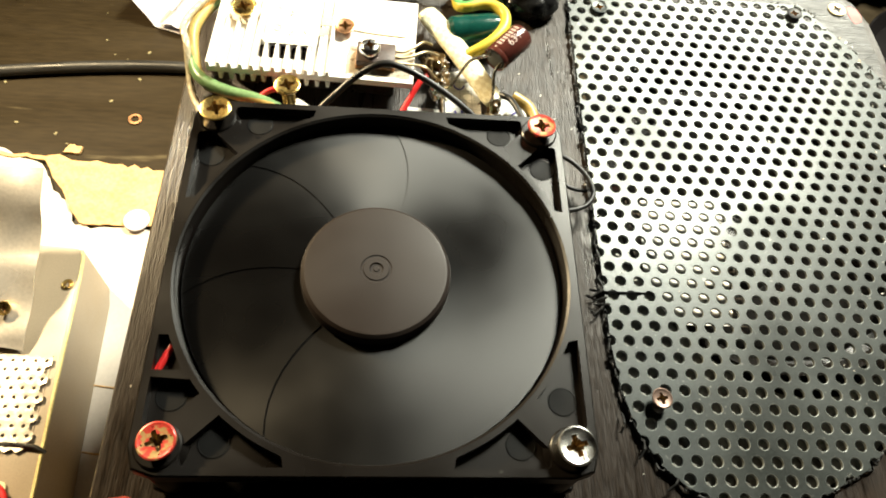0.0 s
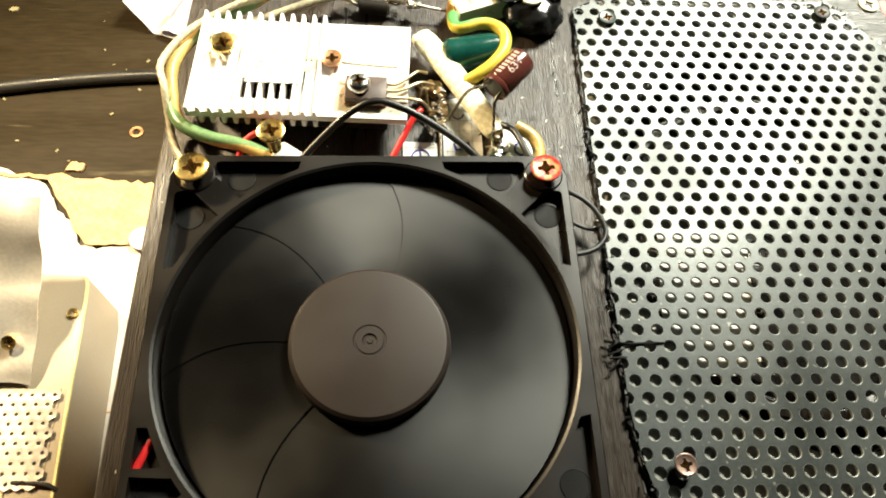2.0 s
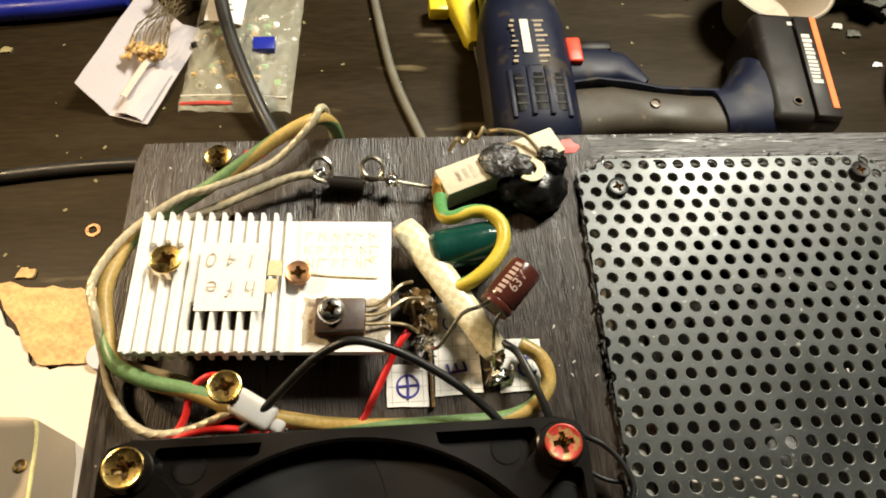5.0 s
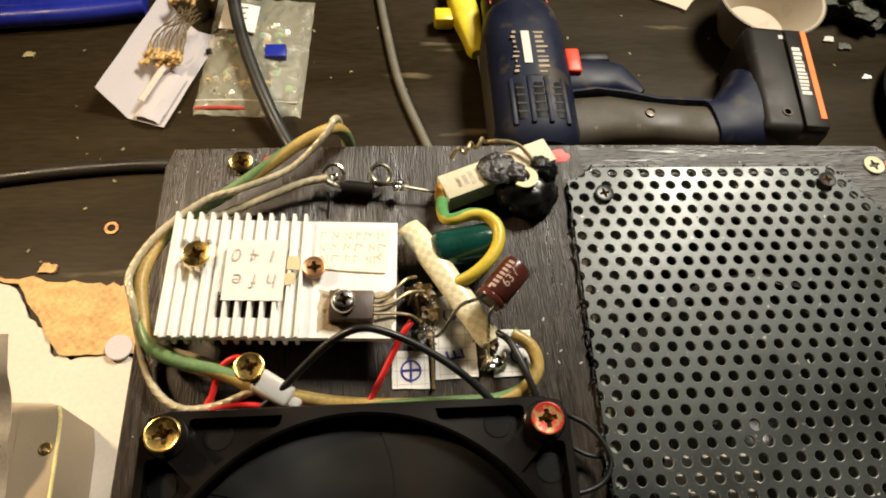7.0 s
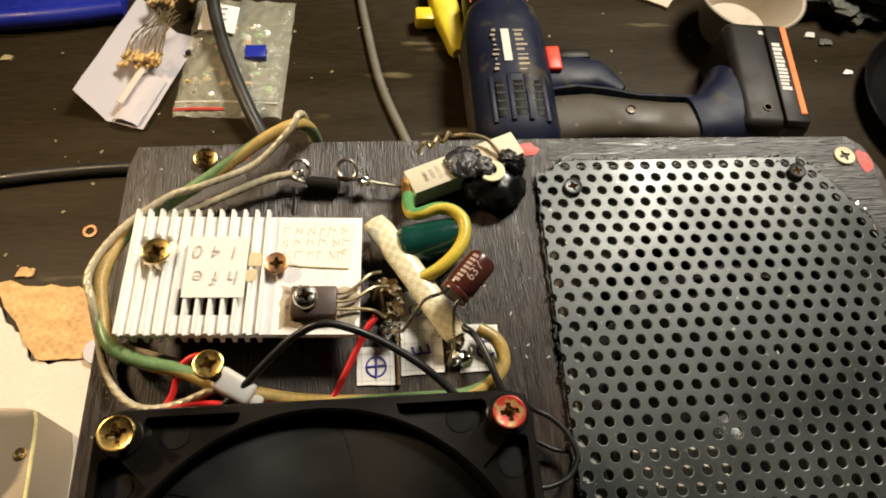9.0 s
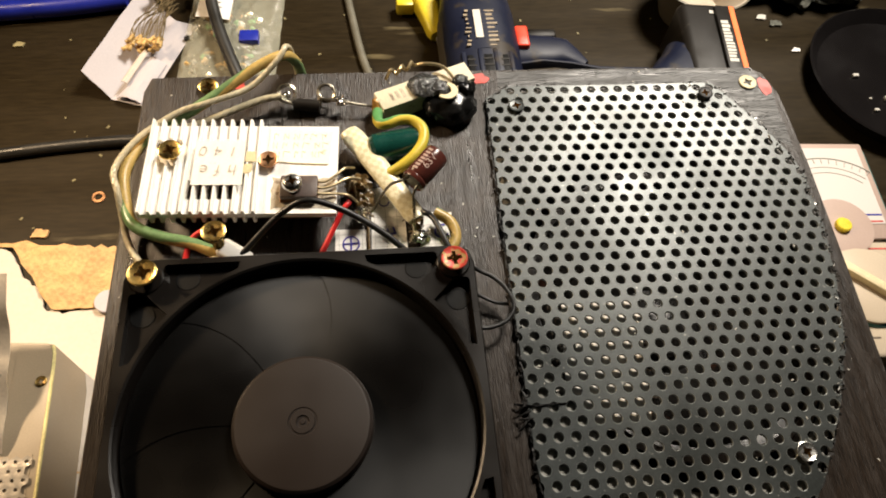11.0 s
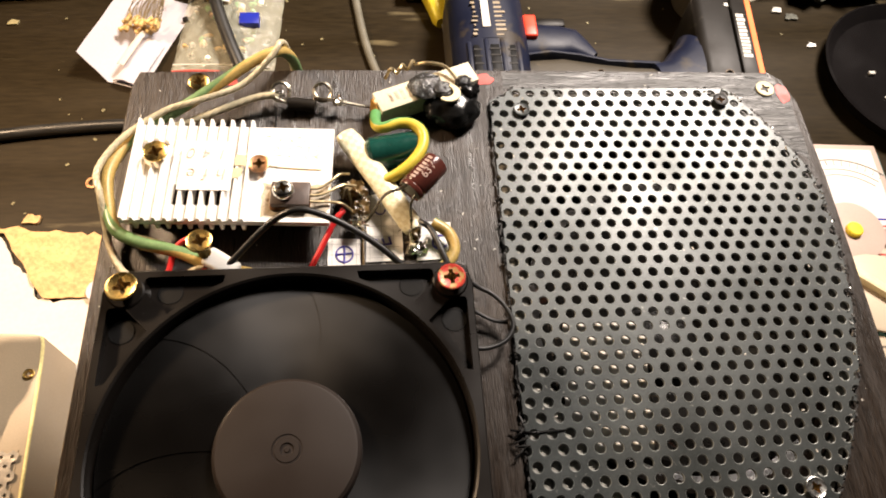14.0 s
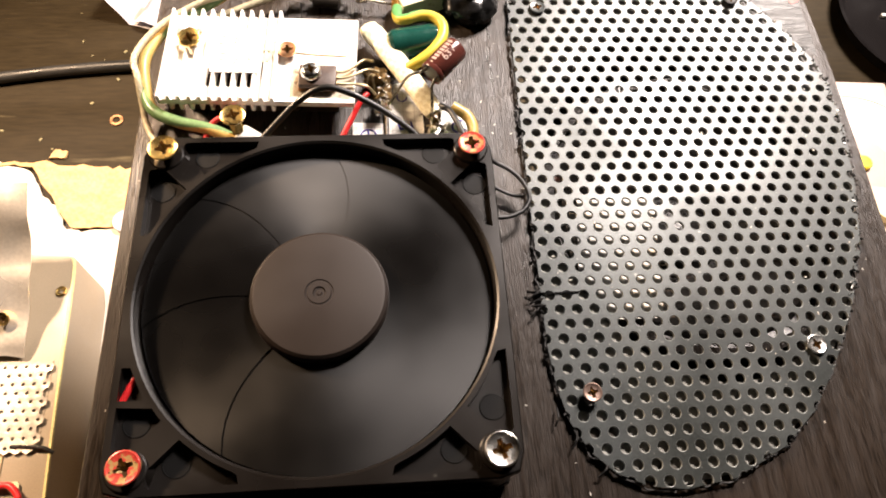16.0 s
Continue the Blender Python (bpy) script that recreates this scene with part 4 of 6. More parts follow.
cable2 = [(-5, 177, -30), (-7.5, 176, 4), (-9.0, 170, 17), (-12.5, 163, 16.5), (-25, 152.5, 11), (-42, 143, 12.5), (-54, 139.5, 11), (-68, 126, 12), (-75.5, 111, 12), (-73, 100, 12), (-71.5, 90, 6), (-69.5, 82, 4), (-64, 72.5, 4), (-56, 67, 5), (-46, 67, 6), (-36, 70, 8), (-28, 73, 9)]
w2 = thing("stranded_cable", (-70, 90, 0), "clear-sheathed stranded silvery cable twisted along the earth cable", "cable")
tube(bm, cable2, 1.3, n=12, step=0.8, lobes=4, depth=0.035, twist=0.07)
part("sheath", bm, M["strand"], w2)
w3 = thing("stranded_cable", (-40, 142, 0), "clear-sheathed stranded silvery cable soldered to a wire loop", "cable")
bm = bmesh.new()
tube(bm, [(-12, 150.5, 7), (-20, 149, 7), (-30, 145, 6.5), (-42, 139.5, 6), (-54, 134, 6), (-62, 128, 5)], 1.5, n=12, step=0.8, lobes=4, depth=0.035, twist=0.07)
part("sheath", bm, M["strand"], w3)
w4 = thing("flat_cable", (-50, 82, 0), "dull clear cable lying under the heatsink edge", "cable")
bm = bmesh.new()
tube(bm, [(-66, 88, 3), (-56, 85, 2), (-45, 81, 2), (-36, 78, 2)], 1.6, n=10)
part("sheath", bm, M["strand"], w4)
# diode with wire loops
dio = thing("diode", (0, 145, 0), "black cylindrical diode between two bright wire loops", "diode")
bm = bmesh.new()
tube(bm, [(-6.9, 148.8, 3.4), (-1.2, 148.2, 3.4), (4.5, 147.2, 3.4)], 2.7, n=20, step=3)
part("body", bm, M["blackp"], dio)


def coil(cx, cy, cz, r, turns, lead0, lead1, tilt):
    pts = [lead0]
    k = int(10 * turns)
    for i in range(k + 1):
        a = 2 * math.pi * i / 10 + tilt
        pts.append((cx + r * math.cos(a), cy + r * 0.95 * math.sin(a), cz + 1.6 * i / k + 1.4 * math.sin(a)))
    return pts + [lead1]


bm = bmesh.new()
tube(bm, coil(-9.8, 152.6, 5.5, 3.7, 1.3, (-13, 150, 6), (-6.9, 148.8, 3.4), 2.6), 0.75, n=8, step=0.8)
part("wire_loop", bm, M["tin"], dio, "bright tinned wire loop")
bm = bmesh.new()
tube(bm, coil(7.6, 152.4, 5.5, 3.6, 1.2, (4.5, 147.2, 3.4), (13, 148, 6), 3.4), 0.75, n=8, step=0.8)
part("wire_loop", bm, M["tin"], dio, "bright tinned wire loop")
bm = bmesh.new()
blob(bm, (14.5, 147.6, 5.5), (2.6, 1.7, 1.6), 3, 0.7, 3, 2.0)
part("solder_joint", bm, M["solder"], dio, "lumpy bright solder joint")
bm = bmesh.new()
blob(bm, (-10, 151, 6.5), (2.0, 1.5, 1.2), 5, 0.6, 3, 2.0)
part("solder_joint", bm, M["solder"], dio, "lumpy bright solder joint")
for k in range(5):
    a = k * 1.3
    bm = bmesh.new()
    tube(bm, [(13 + k * 0.5, 147.4, 5.5), (14 + 2 * math.cos(a), 147.5 + 2.6 * math.sin(a), 7 + k * 0.3)], 0.25, n=5)
    part("stray_strand", bm, M["tin"], dio)
bm = bmesh.new()
tube(bm, [(13, 148, 6), (19, 146.6, 5.5), (25, 145.6, 5), (29, 144.5, 5)], 0.6, n=8)
part("lead", bm, M["tin"], dio)
bm = bmesh.new()
tube(bm, [(-12, 146, 5), (-12, 142, 2), (-12.2, 137.5, 0.4)], 0.45, n=6)
part("thin_lead", bm, M["black"], dio)

# cement power resistor
RM = Matrix.Translation(Vector((51, 152.4, 0))) @ pose(0, 0, 0, 0, 0, 22)
res = thing("power_resistor", (51, 152.4, 0), "cream cement-block power resistor fixed at the back edge", "resistor")
bm = bmesh.new()
block(bm, -22.5, 22.8, -5.4, 5.4, 0.2, 9.6, 0.6, 2, RM)
part("body", bm, M["cement"], res)
bm = bmesh.new()
blob(bm, RM @ Vector((-23.0, 0.3, 5)), (2.4, 4.4, 4.4), 8, 0.35, 3, 1.6)
part("resin_end", bm, M["amber"], res, "amber resin at the open end")
for k, (a, b) in enumerate(((-17, 1.0), (-14.2, 0.9), (-11.6, 1.2), (9, 0.9), (12, 1.0))):
    bm = bmesh.new()
    block(bm, a, a + 1.6, -2.4 * b, 2.4 * b, 9.6, 9.66, 0, 1, RM)
    part("worn_print", bm, M["grease"], res, "worn grey print")
bm = bmesh.new()
tube(bm, [(34, 158, 8)] + [(36 + 1.4 * i, 158.8 + 0.6 * i + 1.5 * math.sin(i * 1.9), 11 + 1.5 * math.cos(i * 1.9)) for i in range(9)] + [(52, 163, 12), (60, 160, 12.4), (66, 152, 10)], 0.75, n=8, step=0.8)
part("twisted_wire", bm, M["oldlead"], res, "twisted grey binding wire")
bm = bmesh.new()
tube(bm, [RM @ Vector((-22, -2, 5)), (28.5, 140, 7), (29.5, 136, 8), (30.5, 133, 10)], 1.1, n=8)
blob(bm, (29, 139, 7), (1.9, 2.4, 1.8), 2, 0.5, 2, 2)
part("soldered_lead", bm, M["solder"], res)

mel = thing("melted_lump", (59, 147, 0), "glossy black melted plastic lump clamping the resistor", "melted plastic")
bm = bmesh.new()
blob(bm, (61.5, 145, 4.5), (12, 10.5, 6.5), 21, 0.24, 4, 1.2, floor=0.1)
blob(bm, (67.5, 150.5, 8.0), (6.0, 5.5, 4.5), 22, 0.3, 4, 1.6, floor=0.1)
part("lump", bm, M["tar"], mel)
bm = bmesh.new()
blob(bm, (51.0, 151.4, 10.6), (7.4, 7.0, 1.9), 31, 0.14, 4, 3.0)
part("crinkled_disc", bm, M["ash"], mel, "grey crinkled burnt disc")
bm = bmesh.new()
blob(bm, (57.5, 149.0, 11.3), (4.6, 4.2, 1.8), 37, 0.25, 4, 2.6)
blob(bm, (66.5, 152.5, 12.0), (3.2, 2.8, 2.2), 39, 0.5, 3, 2.6)
part("crinkled_rim", bm, M["ash"], mel)
bm = bmesh.new()
rings = []
for i in range(17):
    a = -2.3 + i * 3.6 / 16
    c = Vector((59.5 + 4.0 * math.cos(a), 146.2 + 3.7 * math.sin(a), 12.6))
    o = Vector((math.cos(a), math.sin(a), 0))
    w = 1.5 * (0.35 + 0.65 * math.sin(math.pi * (i + 0.5) / 17))
    rings.append([c + o * w + Vector((0, 0, 0.5)), c + o * w - Vector((0, 0, 0.4)), c - o * w - Vector((0, 0, 0.4)), c - o * w + Vector((0, 0, 0.5))])
loft(bm, rings)
part("washer", bm, M["cream"], mel, "cream washer showing through")

# green film capacitor under the striped wire
gc = thing("film_capacitor", (36, 121, 0), "dark green lacquered film capacitor lying on the panel", "capacitor")
bm = bmesh.new()
prof = [(2.0, -11.5), (5.2, -11.2), (6.6, -9.8), (6.9, -7), (6.9, 7), (6.6, 9.8), (5.2, 11.2), (2.0, 11.5)]
revolve(bm, prof, 28, m=Matrix.Translation(Vector((36.5, 121, 7.0))) @ pose(0, 0, 0, 0, 0, 10) @ pose(0, 0, 0, 0, 90, 0))
part("body", bm, M["green"], gc)
striped([(29.5, 139, 8.5), (29.2, 134, 10), (30.0, 129.5, 12), (33, 128.6, 12.8), (38.5, 130.4, 13), (44, 129.6, 13.2), (47.8, 125, 13.5), (47.4, 118, 13.5), (43.2, 111.5, 13), (37.5, 107.2, 11.5), (33, 106, 9)], 2.25, "earth_wire", "bright yellow and green earth wire curled over the green capacitor", M["wire_green"], M["wire_yellow"], 0.010)

# braided sleeve
woven = material("cream_glass_fibre", (0.78, 0.73, 0.53), 0.26, vary=0.12, big=90, fine=700, bump=0.1)
wn, wl = woven.node_tree.nodes, woven.node_tree.links
chk, wmp, wtc, wmx = wn.new("ShaderNodeTexChecker"), wn.new("ShaderNodeMapping"), wn.new("ShaderNodeTexCoord"), wn.new("ShaderNodeMix")
wmp.inputs["Rotation"].default_value = (0, 0, radians(-15))
chk.inputs["Scale"].default_value = 520.0
chk.inputs["Color1"].default_value, chk.inputs["Color2"].default_value = (1, 1, 1, 1), (0.87, 0.84, 0.74, 1)
wmx.data_type, wmx.blend_type = "RGBA", "MULTIPLY"
wmx.inputs["Factor"].default_value = 1.0
wl.new(wtc.outputs["Object"], wmp.inputs["Vector"]), wl.new(wmp.outputs[0], chk.inputs["Vector"])
src = wn["Principled BSDF"].inputs["Base Color"].links[0].from_socket
wl.new(src, wmx.inputs["A"]), wl.new(chk.outputs["Color"], wmx.inputs["B"]), wl.new(wmx.outputs["Result"], wn["Principled BSDF"].inputs["Base Color"])
slv = thing("braided_sleeve", (29, 107, 0), "cream translucent braided glass-fibre sleeve lying across the wiring", "insulating sleeve")
bm = bmesh.new()
p0, p1 = Vector((16.8, 129.0, 8)), Vector((42.8, 85.0, 6))
d = (p1 - p0).normalized()
side = d.cross(Vector((0, 0, 1))).normalized()
up = side.cross(d)
rings = []
for i in range(70):
    f = i / 69
    c = p0.lerp(p1, f) + Vector((0, 0, 1.5 * math.sin(math.pi * f)))
    w = (4.9 - 0.5 * f) * (0.82 + 0.18 * min(1, f * 12)) * (1 if f < 0.95 else 1 - (f - 0.95) * 3.0)
    h = 2.5 - 0.5 * f
    ring = []
    for k in range(28):
        a = 2 * math.pi * k / 28
        weave = 1 + 0.006 * math.sin(7 * a + f * 55) * math.sin(7 * a - f * 55)
        ring.append(c + side * (w * weave * math.cos(a)) + up * (h * weave * math.sin(a)))
    rings.append(ring)
loft(bm, rings)
part("braid", bm, woven, slv, angle=80)

# brown electrolytic capacitor
ec = thing("electrolytic_capacitor", (46, 100, 0), "brown sleeved electrolytic capacitor raised on its wires", "capacitor")
EM = Matrix.Translation(Vector((41.2, 94.0, 19.0))) @ pose(0, 0, 0, 0, 0, 48) @ pose(0, 0, 0, 0, 84, 0)
bm = bmesh.new()
revolve(bm, [(4.2, 0.5), (4.9, 0.0), (5.15, 0.6), (5.15, 1.6), (4.75, 2.2), (5.15, 2.9), (5.15, 15.2), (4.8, 16.0), (4.1, 16.1)], 32, m=EM)
part("sleeve", bm, M["brown"], ec)
bm = bmesh.new()
revolve(bm, [(4.1, 0.9), (4.15, 0.3)], 28, m=EM)
part("rubber_bung", bm, M["black"], ec, "black rubber end")
bm = bmesh.new()
revolve(bm, [(4.1, 16.0), (4.0, 16.25)], 28, m=EM)
part("end_cap", bm, M["brown"], ec)


def wrapped_text(name, text, parent, m, radius, size, a0, z0, mat, along=True):
    """Lettering that lies round a cylinder whose axis is m's z."""
    cu = bpy.data.curves.new(name, "FONT")
    cu.body, cu.size, cu.extrude = text, size, 0.05
    cu.align_x, cu.align_y = "CENTER", "CENTER"
    tmp = bpy.data.objects.new(name, cu)
    scene.collection.objects.link(tmp)
    me = bpy.data.meshes.new_from_object(tmp.evaluated_get(bpy.context.evaluated_depsgraph_get()))
    bpy.data.objects.remove(tmp)
    base = WORLD_OF[parent].inverted()
    for v in me.vertices:
        x, y, z = v.co
        a = a0 - y / radius
        q = m @ Vector(((radius + 0.05 + z) * math.cos(a), (radius + 0.05 + z) * math.sin(a), z0 + x))
        v.co = base @ (q * 0.001)
    me.materials.clear()
    me.materials.append(mat)
    ob = new(name, me)
    ob.parent = parent
    return ob


wrapped_text("printing", "63V", ec, EM, 5.15, 4.2, math.radians(196), 9.5, M["print_"])
for k in range(7):
    bm = bmesh.new()
    for s in (0,):
        rings = []
        for j in range(5):
            a = math.radians(150 + 6 * j)
            rings.append([EM @ Vector(((5.15 + dr) * math.cos(a), (5.15 + dr) * math.sin(a), 3.6 + k * 1.65 + dz)) for dr, dz in ((-0.05, 0), (0.09, 0), (0.09, 0.95), (-0.05, 0.95))])
        loft(bm, rings)
    part("print_bar", bm, M["print_"], ec)
bm = bmesh.new()
tube(bm, [EM @ Vector((-1.0, 2.4, 0.6)), (37, 94.5, 20), (32, 93, 19), (28, 88.5, 16), (24.5, 85.5, 12), (20.5, 88, 8)], 0.6, n=8)
part("lead", bm, M["tin"], ec)
bm = bmesh.new()
tube(bm, [EM @ Vector((0.5, -2.4, 0.6)), (41.5, 90.5, 16), (41.6, 86, 9), (41.8, 80, 2)], 0.6, n=8)
part("lead", bm, M["tin"], ec)


# paper terminal labels
def tag_paper(name, pts, label, z=0.35, rule=4.6):
    t = thing("terminal_label", (sum(p[0] for p in pts) / 4, sum(p[1] for p in pts) / 4, 0), label, "label")
    bm = bmesh.new()
    extrude_outline(bm, rough_outline(pts, 0.15, 2.0, z), z, z + 0.3)
    part("paper", bm, M["paper"], t)
    x0, x1 = min(p[0] for p in pts), max(p[0] for p in pts)
    y0, y1 = min(p[1] for p in pts), max(p[1] for p in pts)
    x = x0 + 1.6
    while x < x1 - 0.8:
        bm = bmesh.new()
        block(bm, x, x + 0.16, y0 + 0.6, y1 - 0.6, z + 0.3, z + 0.33)
        part("ruling", bm, M["squared"], t)
        x += rule
    y = y0 + 1.6
    while y < y1 - 0.8:
        bm = bmesh.new()
        block(bm, x0 + 0.6, x1 - 0.6, y, y + 0.16, z + 0.3, z + 0.33)
        part("ruling", bm, M["squared"], t)
        y += rule
    return t


plus = tag_paper("plus", [(9.6, 72), (22.2, 71.6), (22.2, 84.5), (9.8, 85)], "squared-paper label with a circled plus in blue ink")
bm = bmesh.new()
tube(bm, [(16 + 3.2 * math.cos(a), 78 + 3.4 * math.sin(a), 0.75) for a in np.linspace(0, 2 * math.pi, 17)], 0.34, n=6, step=0.8)
part("ink_circle", bm, M["ink"], plus)
bm = bmesh.new()
tube(bm, [(13, 78, 0.78), (16, 78.1, 0.78), (19, 78.3, 0.78)], 0.42, n=6)
tube(bm, [(15.9, 81, 0.78), (16, 78, 0.78), (15.8, 74, 0.78)], 0.42, n=6)
part("ink_plus", bm, M["ink"], plus)
el = tag_paper("e", [(24, 74.5), (38.5, 75), (38, 107), (25, 104)], "squared-paper label with a blue ink letter E")
lettering("letter", "E", (31.5, 82.5, 0.85), 8.5, 104, M["ink"], el)
bm = bmesh.new()
tube(bm, [(30 + 2 * math.cos(a), 97.5 + 2.2 * math.sin(a), 0.75) for a in np.linspace(2.4, 6.2, 9)], 0.3, n=6)
part("ink_stroke", bm, M["ink"], el)
cl = tag_paper("c", [(43.5, 74.5), (57.5, 75), (57.5, 91), (45.5, 91.5)], "squared-paper label with a blue ink letter C")
lettering("letter", "C", (52, 81.5, 0.85), 9.0, 20, M["ink"], cl)
bm = bmesh.new()
block(bm, 22.6, 23.6, 71, 96, 0.1, 2.0, 0.2)
st = thing("copper_strip", (23, 84, 0), "narrow dark strip between the paper labels", "strip")
part("strip", bm, M["flux"], st)

# soldered junctions
for (x, y, z, sx, sy, sz, sd, nm) in ((20, 103, 5, 5.2, 3.6, 4.6, 41, "flux"), (20.5, 89.5, 5, 2.6, 3.0, 3.6, 42, "solder"), (44.0, 79.0, 2.0, 3.6, 2.5, 2.0, 43, "solder"), (43, 85.5, 3.5, 2.5, 3.5, 3.5, 44, "flux"), (22, 98, 3.5, 4.0, 5.0, 3.0, 45, "flux")):
    j = thing("solder_joint", (x, y, 0), "lumpy solder joint with browned flux and wire ends" if nm == "flux" else "bright blob of solder on a wire joint", "solder joint")
    bm = bmesh.new()
    blob(bm, (x, y, z), (sx, sy, sz), sd, 0.55, 3, 2.2, floor=0.1)
    part("mass", bm, M[nm], j)
    rng = random.Random(sd)
    for k in range(5):
        a = rng.uniform(0, 6.28)
        bm = bmesh.new()
        tube(bm, [(x, y, z + sz * 0.6), (x + 3 * math.cos(a), y + 3 * math.sin(a), z + sz + rng.uniform(-1, 2)), (x + rng.uniform(4, 6.5) * math.cos(a + 0.4), y + rng.uniform(4, 6.5) * math.sin(a + 0.4), z + rng.uniform(-1.5, 2))], rng.uniform(0.25, 0.5), n=6)
        part("wire_end", bm, M["oldlead"] if k % 2 else M["tin"], j)
jx = thing("bare_wire", (19, 122, 0), "thin bare wire end standing near the sleeve", "wire")
bm = bmesh.new()
tube(bm, [(19.5, 126, 7), (18.6, 129, 4), (18, 133.5, 1.0)], 0.35, n=6)
part("strand", bm, M["oldlead"], jx)


def plain_wire(points, r, mat, name, label):
    w = thing(name, (points[0][0], points[0][1], 0), label, "wire")
    bm = bmesh.new()
    tube(bm, points, r, n=12)
    part("insulation", bm, mat, w)
    return w


plain_wire([(16.4, 90.8, 12), (13.5, 87, 12), (9, 79, 9), (4, 70, 6), (0, 64, 5), (-6, 59, 3.5)], 1.1, M["red"], "red_wire", "red insulated wire running under the fan")
plain_wire([(-52, 63, 4), (-47, 70, 6), (-44.5, 78, 9), (-39, 81, 11), (-34, 79, 9), (-36, 74, 6), (-40, 66, 4)], 1.05, M["red"], "red_wire", "red insulated wire looped behind the fan")
plain_wire([(-54, 62, 6), (-46, 65.4, 7), (-36, 66.6, 7.5), (-26, 65.4, 6.5), (-18, 62.4, 5)], 1.05, M["red"], "red_wire", "red insulated wire along the fan edge")
plain_wire([(-57.5, -33, 25), (-55.5, -28, 25.2), (-53.5, -22, 24.6)], 1.05, M["red"], "red_wire", "red insulated wire passing the fan corner")
plain_wire([(-31, 66, 7), (-26.5, 69, 9), (-18, 76, 14), (-9, 82, 19.5), (0, 84.6, 23.5), (9, 83, 22.5), (20, 78.6, 19), (31, 72, 15), (41, 63.5, 10), (46, 58, 4)], 1.25, M["black"], "black_wire", "black insulated wire arching in front of the heatsink")
plain_wire([(45, 88, 7), (48.5, 84, 9), (51.5, 76, 10), (54, 69, 9), (57, 61.5, 6)], 1.2, M["black"], "black_wire", "short black wire from the solder joint to the fan")
plain_wire([(57.5, 61.5, 14), (64.0, 58.6, 10), (69.5, 55.8, 9), (74.2, 50.6, 8.2), (76.2, 44.0, 7.6), (73.0, 38.4, 7.6), (66.5, 35.6, 8), (60.2, 35.4, 9)], 0.85, M["black"], "black_wire", "thin black wire looped beside the fan")
plain_wire([(59.8, 52.2, 7), (64.6, 49.8, 5.2), (70.2, 47.0, 4.6), (74.8, 46.0, 5.2)], 0.7, M["black"], "black_wire", "thin black wire end beside the fan")

zt = thing("cable_tie_block", (-27, 69, 0), "white nylon cable clamp joining the wires", "cable clamp")
bm = bmesh.new()
ZM = Matrix.Translation(Vector((-26.5, 70.5, 7))) @ pose(0, 0, 0, 0, 8, -32)
block(bm, -8, 5, -3.8, 3.8, -4.5, 4.2, 1.6, 3, ZM)
part("clamp", bm, M["nylon"], zt)
bm = bmesh.new()
block(bm, 4.5, 8.5, -2.4, 2.4, -4, 1.8, 1.2, 3, ZM)
part("collar", bm, M["nylon"], zt)

# dust and filings on the panel
dust = thing("metal_filings", (70, 100, 0), "tiny pale specks of dust and metal filings on the panel", "dust", kind="stuff")
bm = bmesh.new()
rng = random.Random(77)
for k in range(150):
    x, y = rng.uniform(-74, 216), rng.uniform(-110, 168)
    z = 0.0
    inside = 80 < x < 205 and -55 < y < 152
    if abs(x) < 61 and abs(y) < 61:
        continue
    if -66 < x < 14 and 84 < y < 131:
        continue
    z = 2.62 if inside else 0.05
    s = rng.uniform(0.15, 0.42)
    a = rng.uniform(0, 3.1)
    block(bm, -s * rng.uniform(1, 2.4), s, -s * 0.6, s * 0.6, 0, s * 0.6, 0, 1, pose(x, y, z, 0, 0, math.degrees(a)))
part("specks", bm, M["sticker"], dust, kind="stuff")

# ---- sheet under the instrument box, torn at its back edge ----
brd = thing("laminate_sheet", (-240, 60, TABLE), "white laminated sheet lying on the bench, its back edge torn", "sheet")
bm = bmesh.new()
extrude_outline(bm, rough_outline([(-480, -300), (-95, -300), (-95, 190), (-150, 186), (-187, 185), (-225, 186), (-236, 206), (-252, 222), (-263, 240), (-300, 254), (-480, 285)], 2.2, 5.0, 2), TABLE + 0.05, TABLE + 3.0)
part("white_face", bm, M["board"], brd)
bm = bmesh.new()
nx, ny = 40, 16
grid = []
for j in range(ny):
    row = []
    for i in range(nx):
        x = -300 + 190 * i / (nx - 1)
        back = 244 - 0.10 * (x + 230) + 5 * noise.noise(Vector((x * 0.05, 0, 3))) + 3 * noise.noise(Vector((x * 0.2, 0, 9)))
        front = 186 if x > -222 else 186 + (-222 - x) * 1.45
        front += 4 * noise.noise(Vector((x * 0.11, 5, 1)))
        front = min(front, back - 3)
        y = front + (back - front) * j / (ny - 1)
        z = TABLE + 2.6 + 2.4 * noise.noise(Vector((x * 0.06, y * 0.12, 0.5))) + 0.9 * noise.noise(Vector((x * 0.3, y * 0.3, 0.5))) + 0.5 * max(0, math.sin(x * 0.05 + y * 0.5))
        row.append(Vector((x, y, z + 1.2)))
    grid.append(row)
sheet(bm, grid, 0.8)
part("torn_layer", bm, M["kraft"], brd, "torn brown paper layer at the edge")
for k, y in enumerate((62, 18, -30, -78)):
    bm = bmesh.new()
    tube(bm, [(-186, y, TABLE + 3.1), (-165, y - 2, TABLE + 3.3), (-140, y + 1, TABLE + 3.2), (-98, y, TABLE + 3.1)], 0.7, n=6)
    part("crease", bm, M["kraft"], brd)
dot = thing("white_disc", (-177, 190, TABLE + 5), "small round white sticker on the torn sheet", "sticker")
bm = bmesh.new()
revolve(bm, [(9.5, TABLE + 6.0), (9.5, TABLE + 7.0), (9.0, TABLE + 7.4)], 32, -181, 190)
part("disc", bm, M["whitepaper"], dot)

